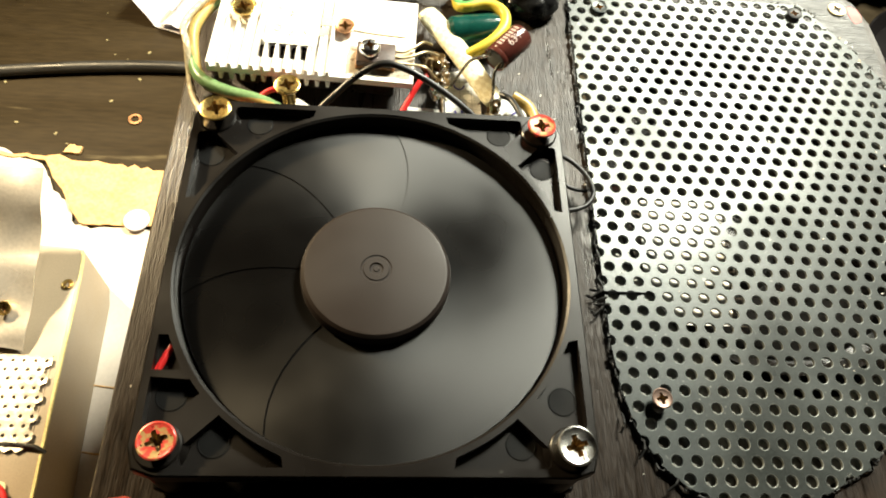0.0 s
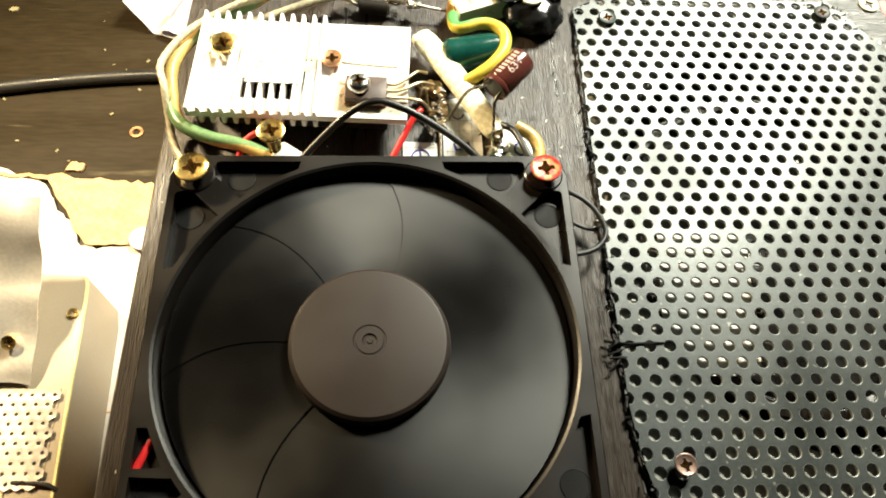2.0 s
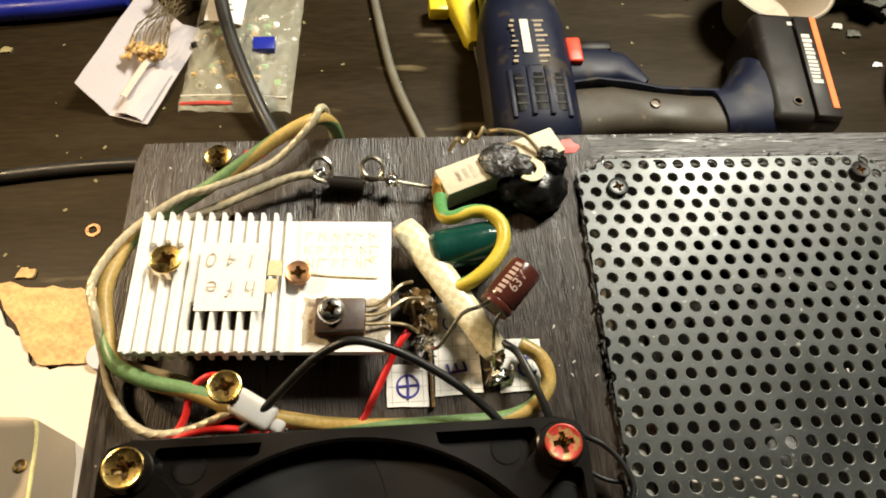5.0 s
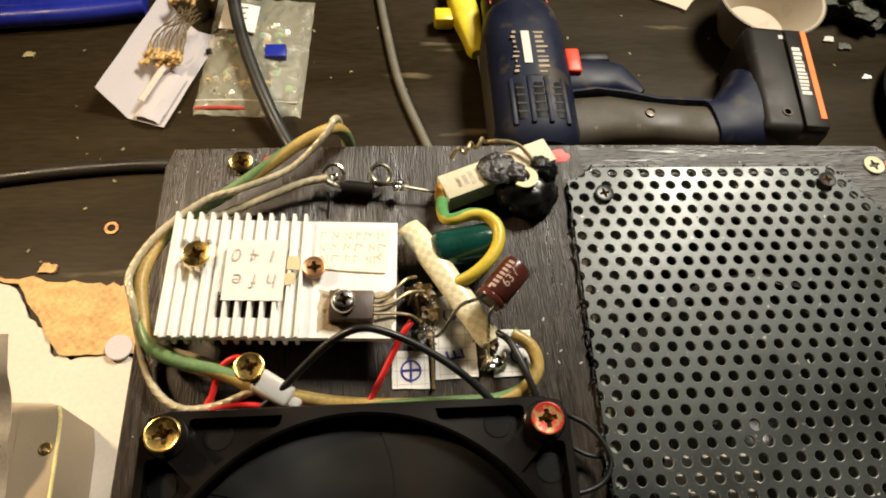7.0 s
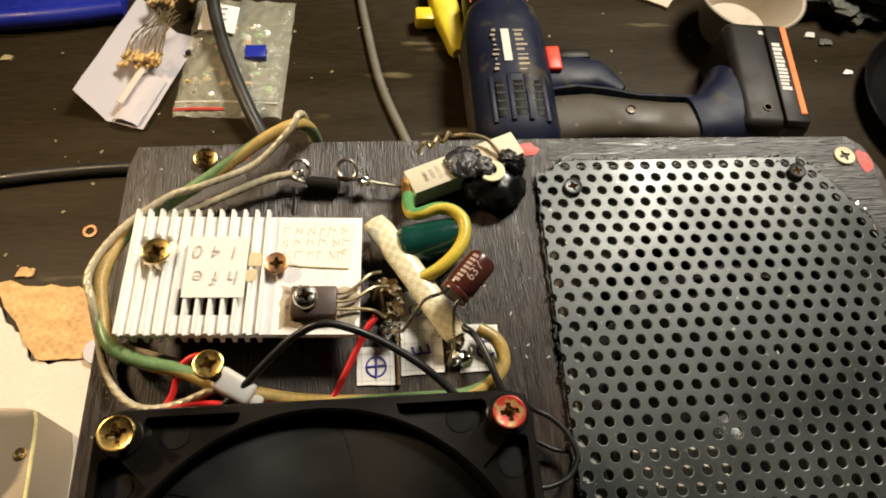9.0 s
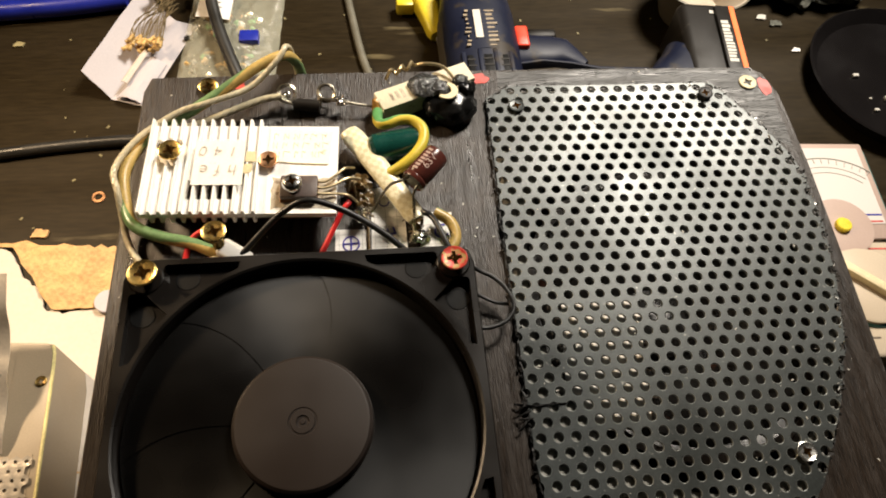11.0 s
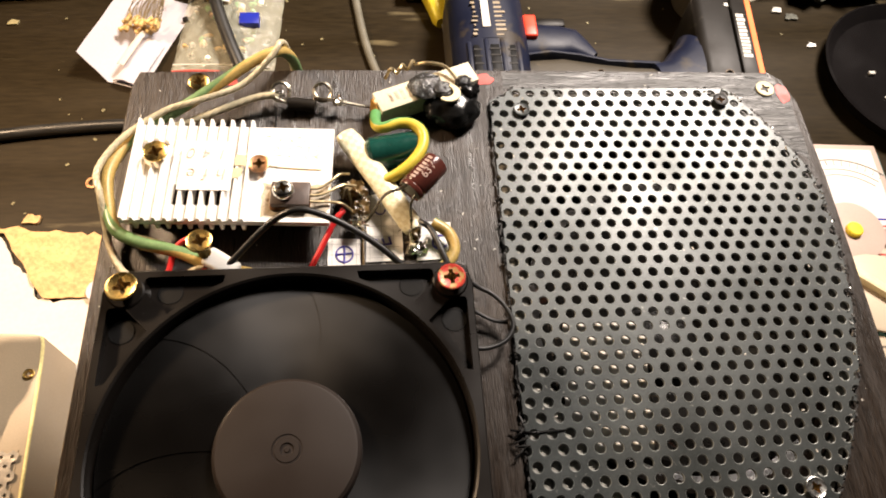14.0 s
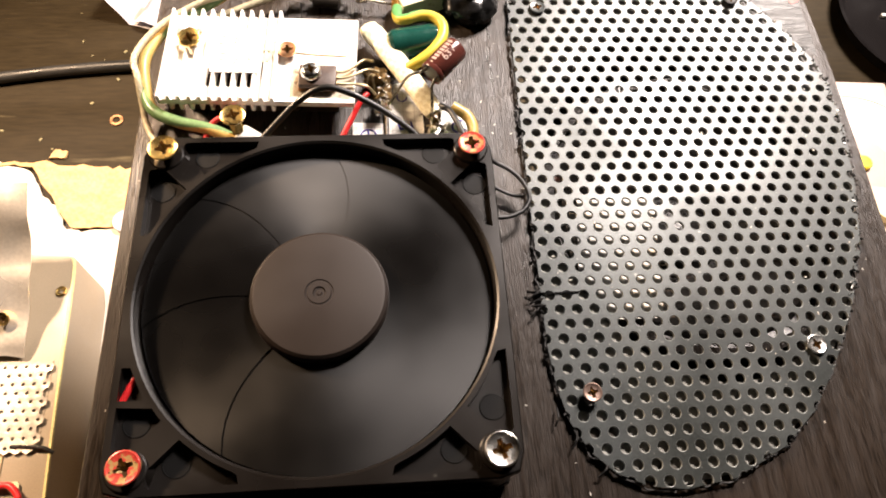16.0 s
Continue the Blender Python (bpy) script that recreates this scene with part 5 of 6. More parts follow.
# ---- open instrument box ----
gbx = thing("instrument_box", (-270, 10, TABLE), "beige-grey plastic instrument box with screwed lid strip, standing on the sheet", "instrument case")
ZB, ZT = TABLE + 3.1, -210.0
bm = bmesh.new()
pts = [(-400, -140), (-176, -140), (-180, -40), (-184, 40), (-187, 120), (-190, 134), (-196, 136), (-400, 150)]
extrude_outline(bm, pts, ZB, ZT - 1.2)
bmesh.ops.bevel(bm, geom=[e for e in bm.edges if abs(e.verts[0].co.z - e.verts[1].co.z) < 1e-3 and e.verts[0].co.z > -215], offset=1.2, segments=2, affect="EDGES")
part("body", bm, M["greybox"], gbx)
bm = bmesh.new()
extrude_outline(bm, [(-206, -140), (-177, -140), (-181, -40), (-185, 40), (-188, 120), (-190.5, 133), (-212, 135), (-209, 40)], ZT - 1.15, ZT)
part("lid_strip", bm, M["greybox"], gbx, "pale lid strip along the edge")
bm = bmesh.new()
tube(bm, [(-176.8, -138, ZT - 0.6), (-180.8, -40, ZT - 0.6), (-184.6, 40, ZT - 0.6), (-187.6, 118, ZT - 0.6), (-190.2, 133, ZT - 0.6)], 1.2, n=6, step=4)
part("worn_edge", bm, M["edgeyellow"], gbx, "yellowed bare edge")
bm = bmesh.new()
extrude_outline(bm, [(-400, 62), (-209, 62), (-212, 134), (-400, 148)], ZT - 1.15, ZT - 0.7)
part("recess_floor", bm, M["greybox"], gbx)
# perforated strip of the lid
bm = bmesh.new()
K = 8
for r in range(-1, 9):
    for c in range(0, 22):
        cx, cy = -192.0 - c * 6.4 - (r % 2) * 3.2, 12 + r * 5.5426
        hexa = []
        for k in range(12):
            a = 2 * math.pi * k / 12 + math.pi / 6
            s = (a - math.pi / 6) % (math.pi / 3)
            rad = (6.4 / math.sqrt(3)) * math.cos(math.pi / 6) / math.cos(s - math.pi / 6)
            hexa.append(bm.verts.new((cx + rad * math.cos(a), cy + rad * math.sin(a), ZT + 2.2)))
        rim = [bm.verts.new((cx + 1.15 * math.cos(2 * math.pi * k / 12 + math.pi / 6), cy + 1.15 * math.sin(2 * math.pi * k / 12 + math.pi / 6), ZT + 2.1)) for k in range(12)]
        low = [bm.verts.new((v.co.x, v.co.y, ZT + 1.0)) for v in rim]
        for u, w in ((hexa, rim), (rim, low)):
            for k in range(12):
                bm.faces.new((u[k], u[(k + 1) % 12], w[(k + 1) % 12], w[k]))
bmesh.ops.remove_doubles(bm, verts=bm.verts, dist=0.02)
part("perforated_strip", bm, M["foil"], gbx, "perforated aluminium strip", angle=60)
bm = bmesh.new()
block(bm, -330, -190, 8, 61, ZT - 0.6, ZT + 0.4)
part("strip_backing", bm, M["greybox"], gbx)
bm = bmesh.new()
tube(bm, [(-205, 7.5, ZT + 2), (-196, 7, ZT + 2.4), (-186, 6, ZT + 2.6), (-180, 3, ZT + 1)], 1.2, n=8)
part("bent_lip", bm, M["black"], gbx, "dark bent end of the strip")
bm = bmesh.new()
extrude_outline(bm, [(-330, -110), (-212, -110), (-209, 3), (-330, 3)], ZT - 1.1, ZT + 0.6)
part("perfboard", bm, M["pcb"], gbx, "tan component board")
rng = random.Random(5)
for k in range(16):
    x, y = rng.uniform(-275, -214), rng.uniform(-60, -4)
    bm = bmesh.new()
    blob(bm, (x, y, ZT + 2.5), (rng.uniform(1.5, 4), rng.uniform(1.5, 3.5), 2.4), k, 0.4, 2, 2)
    part("component", bm, M[rng.choice(("flux", "solder", "epoxy", "amber", "oldlead"))], gbx)
screw((-193, 108, ZT + 1.0), 3.6, M["zinc"], 6, "yellow zinc screw in the instrument box edge", spin=0.2)
screw((-222, 1, ZT + 3.0), 4.6, M["silver"], 6, "silver cross-head screw on the component board", spin=0.3)
screw((-199, -16, ZT + 2.0), 3.4, M["cream"], 5, "small pale screw in the box edge", spin=0.3)
screw((-196, -29, ZT + 2.0), 3.4, M["zinc"], 5, "small yellow screw in the box edge", spin=0.1)
plain_wire([(-240, -12, ZT + 3), (-222, -16, ZT + 5), (-206, -15, ZT + 4), (-199, -16, ZT + 5), (-193, -24, ZT + 5), (-193, -40, ZT + 3), (-200, -62, ZT + 1)], 2.0, M["red"], "red_wire", "red insulated wire across the instrument box edge")
plain_wire([(-262, -22, ZT + 3), (-246, -30, ZT + 5), (-232, -34, ZT + 2)], 1.6, M["wire_green"], "green_wire", "green insulated wire on the component board")

# leaning aluminium sheet
fo = thing("aluminium_sheet", (-270, 80, ZT), "creased dull aluminium sheet leaning over the instrument box", "metal sheet")
bm = bmesh.new()
grid = []
for j in range(26):
    v = j / 25
    row = []
    for i in range(22):
        u = i / 21
        x = -330 + u * (123 + 6 * v)
        y = 62 + 98 * v + 3.5 * math.sin(v * 9 + u * 3) * (1 - v)
        z = ZT + 2.6 + 50 * v ** 1.25
        k = 7.0 * noise.noise(Vector((u * 3.1, v * 3.6, 0.7))) + 2.2 * noise.noise(Vector((u * 7, v * 8, 2.0)))
        if u > 0.75:
            k += 4.5 * math.sin(v * 16) * (u - 0.75) * 2.2 * max(0, 0.7 - v)
        row.append(Vector((x, y - 0.7 * k * 0.6, z + 0.7 * max(k, -z + ZT + 2.5) * (1 if v > 0.02 else 0))))
    grid.append(row)
sheet(bm, grid, 0.5)
part("sheet", bm, M["foil"], fo, angle=80)
screw((-219, 84, ZT + 15), 4.4, M["zinc"], 14, "yellow screw through the aluminium sheet", spin=0.2, lean=(0.5, 0))


# ---- things on the bench behind ----
def cable(points, r, mat, name, label):
    w = thing(name, (points[0][0], points[0][1], TABLE), label, "cable")
    bm = bmesh.new()
    tube(bm, points, r, n=14, step=4)
    part("sheath", bm, mat, w)


T = TABLE
cable([(-520, 290, T + 5), (-420, 312, T + 5), (-361, 324, T + 5), (-300, 335, T + 5), (-240, 343, T + 5), (-180, 347, T + 5), (-120, 345, T + 5), (-60, 335, T + 5), (0, 330, T + 5)], 5.0, M["rubber"], "power_cable", "thick black rubber power cable lying across the bench")
cable([(-130, 600, T + 60), (-124, 535, T + 40), (-113, 474, T + 30), (-94, 416, T + 22), (-71, 366, T + 11), (-40, 316, T + 6), (0, 280, T + 5.9)], 5.8, M["rubber"], "mains_cable", "thick black mains cable curving over a plastic bag")
cable([(4, 640, T + 4), (8, 560, T + 4), (16, 490, T + 4), (26, 430, T + 4), (44, 372, T + 4), (66, 310, T + 4), (80, 260, T + 4)], 3.9, M["greycable"], "grey_cable", "grey-brown cable trailing on the bench")

# folded card with resistors
cd = thing("folded_card", (-195, 455, T), "folded white card cradling a bundle of resistors", "card")
bm = bmesh.new()
a, b, c, d = Vector((-228, 414, T + 22)), Vector((-206, 398, T + 1)), Vector((-174, 386, T + 3)), None
w = Vector((40, 108, 0))
grid = []
for j in range(9):
    f = j / 8
    row = []
    for i, p in enumerate((a, a.lerp(b, 0.33), a.lerp(b, 0.66), b, b.lerp(c, 0.33), b.lerp(c, 0.66), c)):
        q = p + w * f * (1.0 if i < 4 else 0.95) + Vector((1.5 * noise.noise(Vector((i, f * 3, 1))), 0, 1.8 * noise.noise(Vector((i * 0.7, f * 4, 4)))))
        q.z = max(q.z, T + 0.6)
        row.append(q)
    grid.append(row)
sheet(bm, grid, 0.5)
part("card", bm, M["whitepaper"], cd, angle=25)
bm = bmesh.new()
sheet(bm, [[Vector((-200 + 22 * u + 18 * v, 396 - 8 * u + 48 * v, T + 5 + 5 * math.sin(u * 3.1) + 2 * noise.noise(Vector((u * 4, v * 4, 2))))) for u in np.linspace(0, 1, 7)] for v in np.linspace(0, 1, 7)], 0.4)
part("inner_flap", bm, M["whitepaper"], cd, angle=25)
bm = bmesh.new()
sheet(bm, [[Vector((-196 + 6 * u + 18 * v, 408 - 2 * u + 46 * v, T + 13 + 2 * math.sin(u * 3.1))) for u in np.linspace(0, 1, 4)] for v in np.linspace(0, 1, 4)], 0.4)
part("paper_strip", bm, M["board"], cd)
rs = thing("resistor_bundle", (-170, 470, T), "bunch of tan resistors held together by their wire leads", "resistors")
rng = random.Random(9)
for k in range(26):
    x, y, z = -178 + rng.uniform(-16, 15), 452 + rng.uniform(-8, 9), T + 12 + rng.uniform(0, 12)
    ang = rng.uniform(40, 85)
    m = Matrix.Translation(Vector((x, y, z))) @ pose(0, 0, 0, 0, 0, ang) @ pose(0, 0, 0, 0, 90, 0)
    bm = bmesh.new()
    revolve(bm, [(0.6, -4.2), (2.0, -3.8), (2.3, -2.6), (1.7, -1.6), (1.7, 1.6), (2.3, 2.6), (2.0, 3.8), (0.6, 4.2)], 10, m=m)
    body = part("resistor", bm, M["tan"], rs)
    bm = bmesh.new()
    tube(bm, [m @ Vector((0, 0, 4)), (x + 4, y + 20, z + 4), (-158 + rng.uniform(-9, 9), 500 + rng.uniform(-6, 6), T + 22 + rng.uniform(-5, 8))], 0.4, n=5, step=8)
    part("lead", bm, M["oldlead"], rs)
for k in range(16):
    x, y, z = -157 + rng.uniform(-17, 17), 512 + rng.uniform(-8, 10), T + 24 + rng.uniform(-4, 9)
    m = Matrix.Translation(Vector((x, y, z))) @ pose(0, 0, 0, 0, 0, rng.uniform(40, 90)) @ pose(0, 0, 0, 0, 90, 0)
    bm = bmesh.new()
    revolve(bm, [(0.6, -4.2), (2.0, -3.8), (2.3, -2.6), (1.7, -1.6), (1.7, 1.6), (2.3, 2.6), (2.0, 3.8), (0.6, 4.2)], 10, m=m)
    part("resistor", bm, M["tan"], rs)

# zip bag with parts
bg = thing("zip_bag", (-100, 465, T), "clear plastic zip bag with a red seal strip and small parts", "plastic bag")
bm = bmesh.new()
grid = []
for j in range(52):
    v = j / 51
    row = []
    for i in range(38):
        u = i / 37
        x = -152 + 91 * u + 10 * v
        y = 400 + 138 * v - 4 * u
        hump = 13 * math.sin(math.pi * u) ** 0.7 * math.sin(math.pi * min(1, v * 1.05)) ** 0.6 if 0 < v < 1 else 0
        row.append(Vector((x, y, T + 1 + max(0, hump.real if isinstance(hump, complex) else hump) + 6.5 * abs(noise.noise(Vector((u * 5, v * 6, 3)))) + 3.2 * abs(noise.noise(Vector((u * 12, v * 13, 3)))))))
    grid.append(row)
sheet(bm, grid, 0.25)
film_ = part("film", bm, M["bag"], bg, "crinkled clear film", angle=25)
film_.visible_shadow = False
bm = bmesh.new()
tube(bm, [(-150, 405, T + 5), (-130, 405, T + 6), (-108, 404, T + 6)], 1.6, n=6)
part("seal_strip", bm, M["redpaint"], bg, "red seal strip")
bm = bmesh.new()
tube(bm, [(-150, 413, T + 5.5), (-110, 412, T + 7), (-64, 410, T + 5)], 0.8, n=6)
part("seal_ridge", bm, M["sticker"], bg)
bm = bmesh.new()
sheet(bm, [[Vector((-134 + 32 * u + 3 * v, 484 - 6 * u + 32 * v, T + 18.5 + 1.5 * math.sin(3 * u))) for u in np.linspace(0, 1, 5)] for v in np.linspace(0, 1, 4)], 0.3)
lbp = part("bag_label", bm, M["paper"], bg, "white printed label")
rng = random.Random(3)
for k in range(4):
    bm = bmesh.new()
    y = 488 + 6.5 * k
    block(bm, -120, -120 + rng.uniform(6, 14), y - 1, y + 0.6, T + 20.2, T + 20.4)
    part("print_bar", bm, M["pencil"], lbp)
bm = bmesh.new()
block(bm, -92, -74, 452, 466, T + 10, T + 18, 1.0)
part("blue_trimmer", bm, M["blue"], bg, "blue trimmer inside the bag")
rng = random.Random(8)
for k in range(64):
    x, y = rng.uniform(-143, -68), rng.uniform(420, 500)
    bm = bmesh.new()
    blob(bm, (x, y, T + 5), (rng.uniform(2, 5), rng.uniform(2, 4), 3), k + 60, 0.5, 2, 2)
    part("small_part", bm, M[rng.choice(("solder", "tan", "tin", "sticker", "copper", "wire_green", "blackp", "tan"))], bg)

# blue tool case edge, far
bc = thing("blue_case", (-280, 530, T), "bright blue plastic tool case edge with dark fittings", "tool case")
bm = bmesh.new()
tube(bm, [(-420, 494, T + 10), (-330, 504, T + 10), (-260, 511, T + 10), (-205, 520, T + 10)], 9.5, n=18, step=8)
part("rounded_edge", bm, M["blue"], bc)
bm = bmesh.new()
block(bm, -420, -205, 514, 640, T + 0.2, T + 15, 3, 2)
part("tray", bm, M["blue"], bc)
for x in (-330, -290, -250, -215):
    bm = bmesh.new()
    block(bm, x - 14, x + 12, 532, 565, T + 14, T + 24, 2)
    part("fitting", bm, M["blackp"] if x != -250 else M["greybox"], bc)

# ---- cordless drill ----
dr = thing("cordless_drill", (200, 400, T), "dark blue and grey cordless drill lying on its side", "cordless drill")
DC = Vector((131, 0, T + 37))
bm = bmesh.new()
sec = [(322, 26, 28), (329, 33, 34), (338, 35, 36), (400, 35.5, 36.5), (440, 35, 36), (462, 33, 34), (470, 30, 31)]
rings = []
for y, rx, rz in sec:
    ring = []
    for k in range(32):
        a = 2 * math.pi * k / 32
        c, s = math.cos(a), math.sin(a)
        p = 2.6
        ring.append(Vector((DC.x + rx * math.copysign(abs(c) ** (2 / p), c), y, DC.z + rz * math.copysign(abs(s) ** (2 / p), s))))
    rings.append(ring)
loft(bm, rings)
part("motor_housing", bm, M["navy"], dr)
bm = bmesh.new()
prof = [(29, 470), (30, 474), (30, 500), (25, 506), (22, 520), (22, 552), (16, 565)]
loft(bm, [[Vector((DC.x + r * math.cos(2 * math.pi * k / 32), y, DC.z + r * math.sin(2 * math.pi * k / 32))) for k in range(32)] for r, y in prof])
part("chuck", bm, M["blackp"], dr, "black torque ring and chuck")
for k in range(9):
    a = math.radians(35 + k * 14)
    bm = bmesh.new()
    block(bm, -0.8, 0.8, 478, 482, -0.3, 0.5, 0, 1, Matrix.Translation(Vector((DC.x + 30 * math.cos(a), 0, DC.z + 30 * math.sin(a)))))
    part("scale_mark", bm, M["redpaint"], dr)
# side grip panel
bm = bmesh.new()
rings = []
for y, k in ((326, 0.97), (345, 1.03), (390, 1.05), (430, 1.04), (445, 1.0)):
    rings.append([Vector((DC.x + 35.6 * k * math.cos(a), y, DC.z + 35.6 * k * math.sin(a))) for a in np.linspace(math.radians(138), math.radians(215), 12)] + [Vector((DC.x + 30 * math.cos(a), y, DC.z + 30 * math.sin(a))) for a in np.linspace(math.radians(215), math.radians(138), 12)])
loft(bm, rings)
part("side_grip", bm, M["grip"], dr, "dusty grey rubber panel")
# vents and label
def crown(x):
    return 36.0 * (1 - abs(x / 35.0) ** 2.6) ** (1 / 2.6)


for x in (-13.5, 0, 13.5):
    # no opening is cut: a black block paints the vent's inner shade
    bm = bmesh.new()
    block(bm, DC.x + x - 4.4, DC.x + x + 4.4, 338, 374, DC.z + 24, DC.z + crown(x) + 0.3, 1.2)
    slot = part("vent_slot", bm, M["disc"], dr, "dark block standing in for a shaded vent opening")
    for y in (345, 353, 361, 368):
        bm = bmesh.new()
        block(bm, DC.x + x - 4.3, DC.x + x + 4.3, y - 0.9, y + 0.9, DC.z + 28, DC.z + crown(x) + 0.7)
        part("vent_bar", bm, M["blackp"], slot)
for x in (-6.75, 6.75, -20.5, 20.5):
    bm = bmesh.new()
    block(bm, DC.x + x - 1.9, DC.x + x + 1.9, 334, 379, DC.z + 24, DC.z + crown(x) + 1.5, 0.9)
    part("vent_rib", bm, M["navy"], dr)
bm = bmesh.new()
loft(bm, [[Vector((DC.x + x, y, DC.z + 36.9 - 0.0095 * x * x * (1 if abs(x) < 16 else 1.15) + dz)) for x, dz in ((-20, 0), (-10, 0), (0, 0), (10, 0), (20, 0), (20, -1), (-20, -1))] for y in (380, 425)])
stk = part("rating_label", bm, M["navy"], dr, "worn rating label with pale print")
bm = bmesh.new()
block(bm, DC.x - 8, DC.x - 1.5, 392, 426, DC.z + 36.4, DC.z + 37.3)
part("print_block", bm, M["sticker"], stk)
rng = random.Random(2)
for y in np.linspace(383, 424, 9):
    for x0, x1 in ((1, 13), (-17, -10)):
        bm = bmesh.new()
        xa = DC.x + x0 + rng.uniform(0, 2)
        xb = DC.x + x1 - rng.uniform(0, 4)
        block(bm, xa, xb, y, y + rng.uniform(1.2, 3.0), DC.z + 35.2, DC.z + 36.6)
        part("print_bar", bm, M["greybox"], stk)
bm = bmesh.new()
block(bm, 163, 175, 399, 424, T + 48, T + 57, 2.0, 3)
part("direction_switch", bm, M["redbutton"], dr, "red direction switch")


def slab_path(bm, stations, mi=0, p=3.0, n=24):
    """A rounded bar through stations (centre, half width across, half height)."""
    rings = []
    for i, (c, hw, hz) in enumerate(stations):
        c = Vector(c)
        nx_, pv = Vector(stations[min(i + 1, len(stations) - 1)][0]), Vector(stations[max(i - 1, 0)][0])
        dd = (nx_ - pv).normalized()
        sd = Vector((-dd.y, dd.x, 0)).normalized()
        ring = []
        for k in range(n):
            a = 2 * math.pi * k / n
            co, si = math.cos(a), math.sin(a)
            ring.append(c + sd * (hw * math.copysign(abs(co) ** (2 / p), co)) + Vector((0, 0, hz * math.copysign(abs(si) ** (2 / p), si))))
        rings.append(ring)
    loft(bm, rings, mi=mi)
    return bm


bm = bmesh.new()
slab_path(bm, [((150, 404, T + 33), 23, 20), ((172, 404, T + 33), 21, 19), ((198, 403, T + 33), 20, 18), ((208, 402, T + 33), 18, 17), ((216, 396, T + 33), 12, 15), ((226, 386, T + 33), 6, 14)])
part("trigger_guard", bm, M["navy"], dr)
bm = bmesh.new()
block(bm, 176, 205, 421, 431, T + 26, T + 46, 2.5, 2)
part("trigger", bm, M["blackp"], dr, "black trigger")
bm = bmesh.new()
slab_path(bm, [((148, 352, T + 33), 24, 24), ((168, 354, T + 33), 25, 24), ((195, 358, T + 33), 23, 23), ((225, 355, T + 33), 20, 22), ((255, 351, T + 33), 19.5, 22), ((282, 348, T + 33), 21, 23)])
grp = part("handle", bm, M["grip"], dr, "dusty grey rubber handle")
# shallow dish, coloured dark to paint the shade of a deep hole
bm = bmesh.new()
revolve(bm, [(4.2, T + 54.6), (4.2, T + 56.6), (3.0, T + 56.8), (2.6, T + 55.6)], 20, 224, 356)
part("screw_hole", bm, M["dark"], grp)
bm = bmesh.new()
slab_path(bm, [((150, 378, T + 34), 3, 21), ((185, 384, T + 34), 3, 20), ((210, 380, T + 34), 3, 20), ((235, 374, T + 34), 3, 19), ((280, 371, T + 34), 3, 19)])
part("handle_edge", bm, M["navy"], dr)
bm = bmesh.new()
slab_path(bm, [((276, 350, T + 34), 23, 25), ((292, 352, T + 33), 26, 26), ((306, 358, T + 32), 32, 28), ((322, 366, T + 31), 38, 29), ((334, 374, T + 30), 44, 29)])
part("battery_foot", bm, M["navy"], dr, "glossy navy foot above the battery")
# battery
BM_ = Matrix.Translation(Vector((347, 387, 0))) @ pose(0, 0, 0, 0, 0, -6)
bat = thing("battery_pack", (352, 391, T), "black slide-on battery pack with an orange stripe", "battery")
bm = bmesh.new()
block(bm, -30, 26, -56, 58, T + 0.2, T + 62, 8, 3, BM_)
part("case", bm, M["blackp"], bat)
bm = bmesh.new()
block(bm, 2, 22, -54, 50, T + 58, T + 66, 2.0, 2, BM_)
part("raised_panel", bm, M["blackp"], bat)
bm = bmesh.new()
block(bm, 15, 20, -46, 48, T + 66.02, T + 66.6, 0.25, 1, BM_)
part("orange_stripe", bm, M["orange"], bat, "bright orange stripe")
rng = random.Random(6)
y = -22.0
while y < 26:
    w = rng.uniform(2.0, 4.2)
    bm = bmesh.new()
    block(bm, 4.5, 12 + rng.uniform(-1.5, 1), y, y + w, T + 66.02, T + 66.3, 0, 1, BM_)
    part("print_bar", bm, M["sticker"], bat)
    y += w + 1.2
bm = bmesh.new()
block(bm, -2, 5, 42, 46, T + 62, T + 62.4, 0, 1, BM_)
part("print_bar", bm, M["sticker"], bat)
# screw hole's inner shade is put into its dark colour
bm = bmesh.new()
revolve(bm, [(4.0, T + 61.5), (4.0, T + 63.0), (2.8, T + 63.0), (2.5, T + 62.0)], 18, 334, 350)
part("screw_hole", bm, M["dark"], bat)

# yellow crocodile clip / pliers handle
yl = thing("yellow_clip", (90, 480, T), "yellow plastic test clip with a smaller tab", "test clip")
bm = bmesh.new()
slab_path(bm, [((84, 560, T + 16), 11, 9), ((86, 525, T + 15), 13, 11), ((90, 500, T + 14), 13, 11), ((94, 480, T + 12), 10, 9), ((97, 466, T + 10), 9, 8), ((98, 461, T + 9), 6, 6)])
part("handle", bm, M["yellow"], yl)
bm = bmesh.new()
block(bm, 60, 78, 496, 512, T + 4, T + 18, 2.5, 2)
part("tab", bm, M["yellow"], yl)
bm = bmesh.new()
slab_path(bm, [((72, 508, T + 11), 4, 4), ((82, 514, T + 12), 4, 4)])
part("link", bm, M["yellow"], yl)
bm = bmesh.new()
tube(bm, [(98, 464, T + 8), (101, 440, T + 4), (104, 410, T + 3)], 1.6, n=8)
part("lead", bm, M["greycable"], yl)

